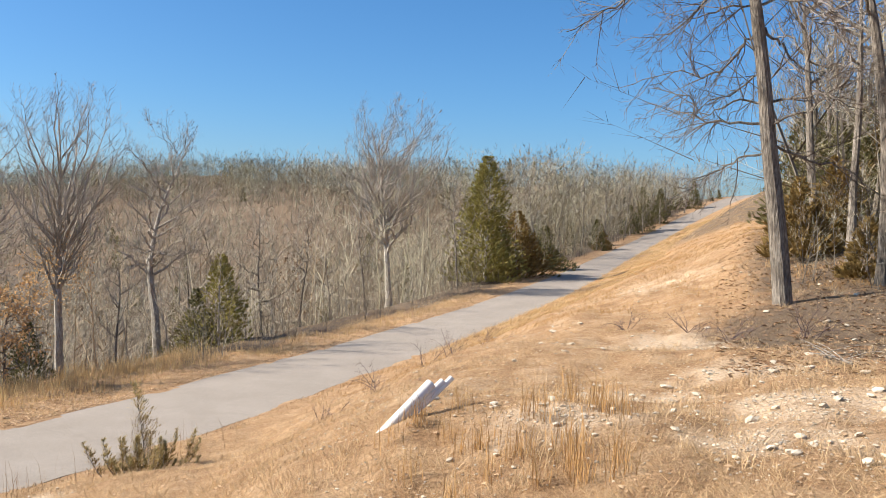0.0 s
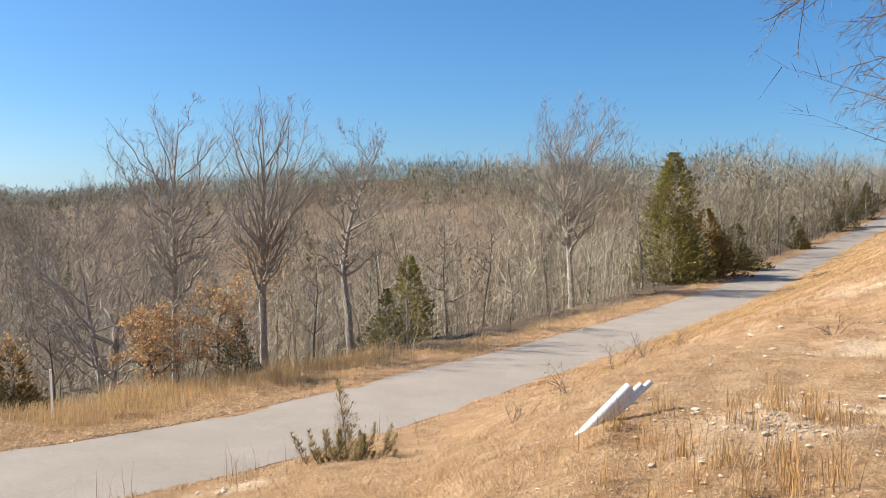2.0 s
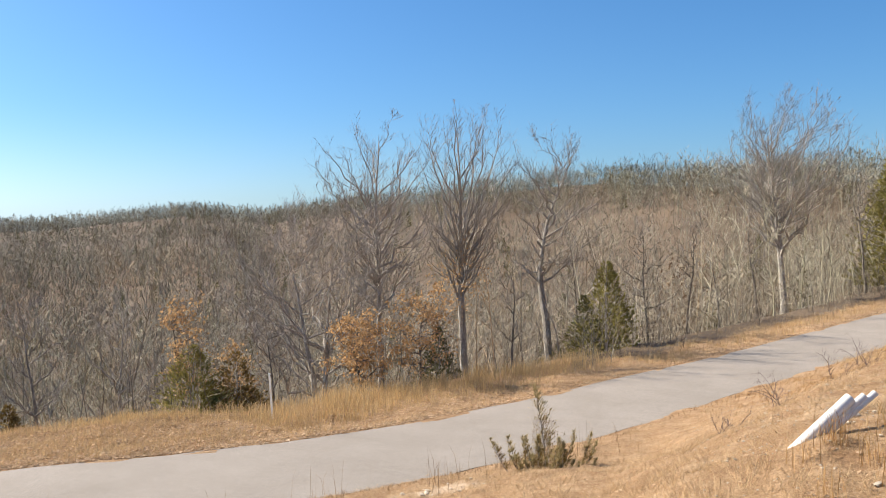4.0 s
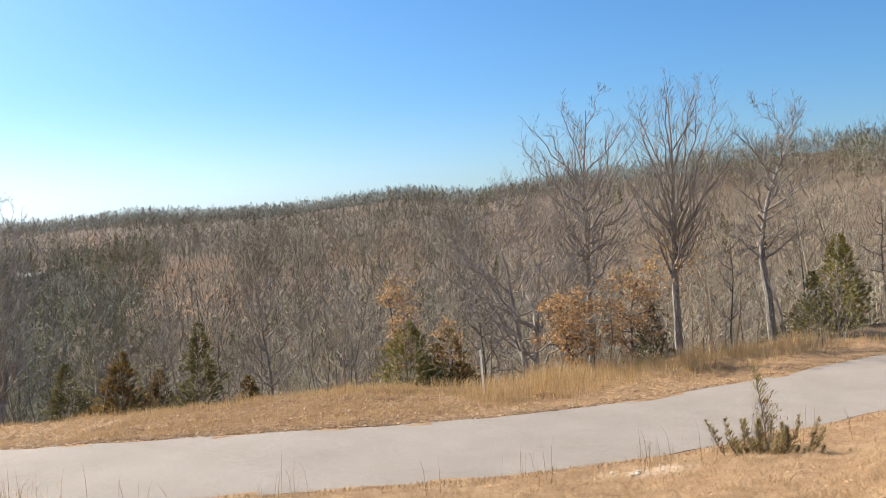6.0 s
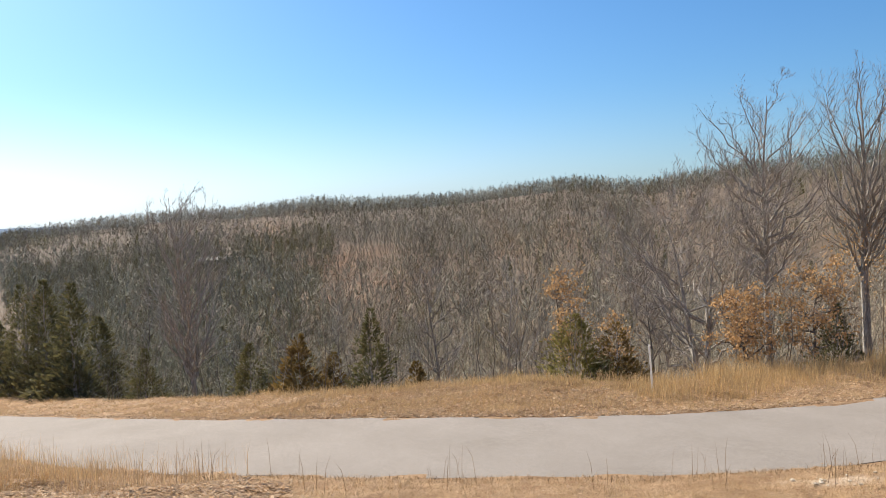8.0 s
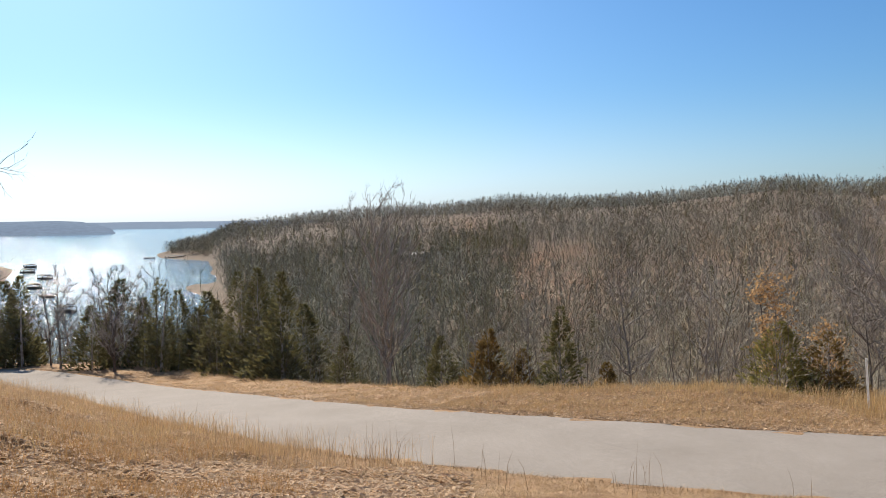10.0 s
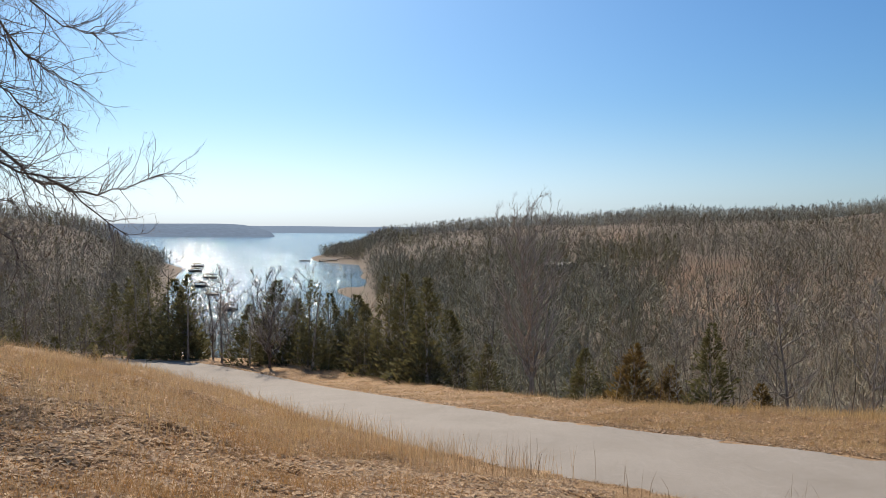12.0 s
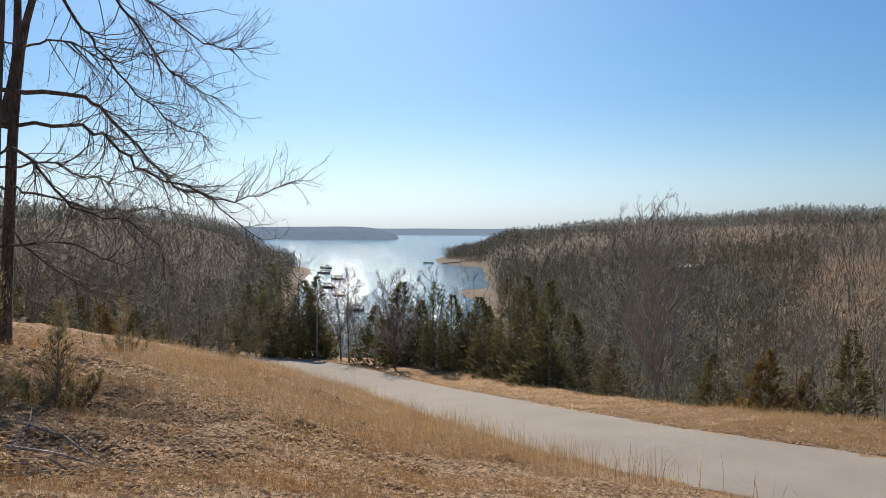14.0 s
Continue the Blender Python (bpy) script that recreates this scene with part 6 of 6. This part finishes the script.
def bramble(seed, label, h, spread, n):
    """Arching bare canes with side shoots."""
    rng = random.Random(seed)
    w = Wood()
    for k in range(n):
        a = rng.uniform(0, 6.283)
        pts = wander(rng, Vector((rng.gauss(0, 0.08), rng.gauss(0, 0.08), -0.05)), Vector((math.cos(a) * 0.7, math.sin(a) * 0.7, 1)), h * rng.uniform(0.7, 1.3), 6, 0.16, -0.1)
        w.tube(pts, [0.007 * (1 - 0.8 * j / 6) + 0.001 for j in range(7)], 4)
        for i in range(9):
            f = rng.uniform(0.25, 1)
            j = min(int(f * 6), 5)
            p = pts[j].lerp(pts[j + 1], f * 6 - j)
            d = side_way(rng, (pts[j + 1] - pts[j]).normalized(), rng.uniform(0.5, 1.1))
            q = p + d * spread * rng.uniform(0.15, 0.4)
            w.slip(p, q, 0.004)
            for e in range(3):
                g = p.lerp(q, rng.uniform(0.3, 1))
                w.slip(g, g + side_way(rng, d, 0.8) * spread * 0.14, 0.003)
    ob = new("bramble", w.mesh("bramble", [M_CANE]))
    return tagged(ob, label, "bush", "brambles on the bank")


M_CANE = varied("bramble_cane", (0.13, 0.085, 0.085), (0.26, 0.19, 0.18), scale=2, fine=10, spread=0.4)
for k, (az, r, h) in enumerate([(0.8, 20.5, 0.75), (-0.8, 21.5, 0.75), (4.4, 17.5, 0.7), (-3.0, 24.0, 0.6), (-12.2, 20, 0.5), (-16.5, 19, 0.6), (7.5, 14.0, 0.45), (-18.8, 18.0, 0.8), (-23.6, 17.5, 0.9)]):
    place(bramble(k + 1, "purple-brown bare bramble canes on the bank", h, h, 8), az, r)


# fallen boughs under the bare tree
def bough(seed, label, pts, r0):
    rng = random.Random(seed)
    P = [Vector((*polar(a, r), 0)) for a, r in pts]
    P = [Vector((p.x, p.y, gz(p.x, p.y) + 0.05 + 0.05 * (k % 2))) for k, p in enumerate(P)]
    n = len(P) - 1
    ob = thing("fallen_bough", label, "branch", "fallen boughs", at=Matrix.Translation(P[0]))
    w = Wood()
    w.tube([p - P[0] for p in P], [r0 * (1 - 0.75 * k / n) for k in range(n + 1)], 6)
    part("stem", w.mesh("stem", [M_BARK]), None, ob)
    for i in range(10):
        k = rng.randint(0, n - 1)
        p = P[k].lerp(P[k + 1], rng.random()) - P[0]
        q = p + Vector((rng.gauss(0, 0.35), rng.gauss(0, 0.35), rng.uniform(0, 0.25)))
        w = Wood()
        w.tube([p, p.lerp(q, 0.5) + Vector((0, 0, 0.04)), q], [r0 * 0.4, r0 * 0.25, r0 * 0.08], 4)
        part("side_shoot", w.mesh("side_shoot", [M_BARK]), None, ob)
    return ob


bough(1, "grey fallen bough lying in the leaf litter", [(107.6, 10.6), (105.5, 10.2), (103.6, 9.6), (102.8, 8.9)], 0.022)
bough(2, "grey fallen bough lying in the leaf litter", [(108.8, 9.8), (106.0, 9.4), (103.0, 9.2), (100.6, 8.6)], 0.018)
bough(3, "grey fallen bough lying in the leaf litter", [(109.8, 8.6), (107.2, 8.8), (105.0, 9.1)], 0.02)
bough(4, "thin fallen bough on the woodland floor", [(-26.0, 13), (-24.6, 13.6), (-23.4, 14.6)], 0.02)


# ---- houses and docks by the lake ----
def house(label, az, r, w, d, h, roof_h, turn, sink=0.3, walls=None, roofs=None):
    ob = thing("house", label, "house")
    bm = bmesh.new()
    bmesh.ops.create_cube(bm, size=1, matrix=Matrix.Translation((0, 0, h / 2)) @ Matrix.Diagonal((w, d, h, 1)))
    part("wall", bm, walls or M_WALL, ob)
    bm = bmesh.new()
    e = 0.5
    v = [bm.verts.new(c) for c in ((-w / 2 - e, -d / 2 - e, h), (w / 2 + e, -d / 2 - e, h), (w / 2 + e, d / 2 + e, h), (-w / 2 - e, d / 2 + e, h), (-w / 2 - e, 0, h + roof_h), (w / 2 + e, 0, h + roof_h))]
    for f in ((0, 1, 5, 4), (2, 3, 4, 5), (0, 4, 3), (1, 2, 5), (3, 2, 1, 0)):
        bm.faces.new([v[k] for k in f])
    part("roof", bm, roofs or M_ROOF, ob)
    for k in (-1, 0, 1):
        bm = bmesh.new()
        bmesh.ops.create_cube(bm, size=1, matrix=Matrix.Translation((k * w * 0.3, -d / 2 - 0.02, h * 0.55)) @ Matrix.Diagonal((1.2, 0.06, 1.3, 1)))
        part("window", bm, M_PANE, ob, "dark window")
    x, y = polar(az, r)
    ob.matrix_basis = Matrix.LocRotScale((x, y, gz(x, y) - sink), Euler((0, 0, radians(turn))), (1, 1, 1))
    return ob


M_PANE = varied("dark_pane", (0.03, 0.035, 0.04), (0.05, 0.055, 0.06), rough=0.1, scale=1, fine=5, per="object", spread=0.1)
M_PALE = varied("pale_siding", (0.36, 0.34, 0.31), (0.48, 0.45, 0.42), scale=0.5, fine=4, per="object", spread=0.2)
M_DOCK = varied("dock_timber", (0.05, 0.05, 0.05), (0.1, 0.095, 0.09), scale=0.6, fine=5, per="object", spread=0.3)
house("pale metal-roofed house among the bare trees", 65.7, 330, 11, 8, 2.6, 1.0, 20, 0.3, M_PALE, M_PALE)
house("pale house half hidden on the dark spur", 95.2, 300, 5, 6, 2.4, 0.6, 20, 0.3, M_PALE, M_PALE)
house("small house on the wooded point", 77.2, 640, 10, 7, 3.0, 1.2, 10, 0.3, M_PALE, M_PALE)
house("small house on the wooded point", 79.6, 690, 10, 7, 3.0, 1.2, 30, 0.3, M_PALE, M_PALE)


def dock(label, az, r, w, d, turn, roofed=True):
    ob = thing("boat_dock", label, "dock", "boat docks")
    bm = bmesh.new()
    bmesh.ops.create_cube(bm, size=1, matrix=Matrix.Translation((0, 0, 0.35)) @ Matrix.Diagonal((w, d, 0.5, 1)))
    part("deck", bm, M_DOCK, ob)
    if roofed:
        bm = bmesh.new()
        v = [bm.verts.new(c) for c in ((-w / 2, -d / 2, 1.7), (w / 2, -d / 2, 1.7), (w / 2, d / 2, 1.7), (-w / 2, d / 2, 1.7), (-w / 2, 0, 2.2), (w / 2, 0, 2.2))]
        for f in ((0, 1, 5, 4), (2, 3, 4, 5), (0, 4, 3), (1, 2, 5), (3, 2, 1, 0)):
            bm.faces.new([v[k] for k in f])
        part("roof", bm, M_DOCK, ob)
        for sx in (-1, 1):
            for sy in (-1, 1):
                bm = bmesh.new()
                bmesh.ops.create_cube(bm, size=1, matrix=Matrix.Translation((sx * w * 0.47, sy * d * 0.45, 1.1)) @ Matrix.Diagonal((0.25, 0.25, 1.3, 1)))
                part("post", bm, M_DOCK, ob)
    x, y = polar(az, r)
    ob.matrix_basis = Matrix.LocRotScale((x, y, WATER_Z), Euler((0, 0, radians(turn))), (1, 1, 1))
    return ob


for az, r, w, d, turn, roofed in [(89.8, 560, 10, 6, 10, True), (89.95, 500, 9, 6, 10, True), (89.0, 438, 8, 5, 15, True), (89.6, 376, 8, 5, 5, True), (88.9, 330, 7, 4, 10, False), (87.9, 270, 7, 4, 20, True), (81.3, 640, 14, 7, 60, True), (82.9, 650, 8, 5, 80, False)]:
    dock("covered boat dock floating on the lake" if roofed else "open boat dock floating on the lake", az, r, w, d, turn, roofed)
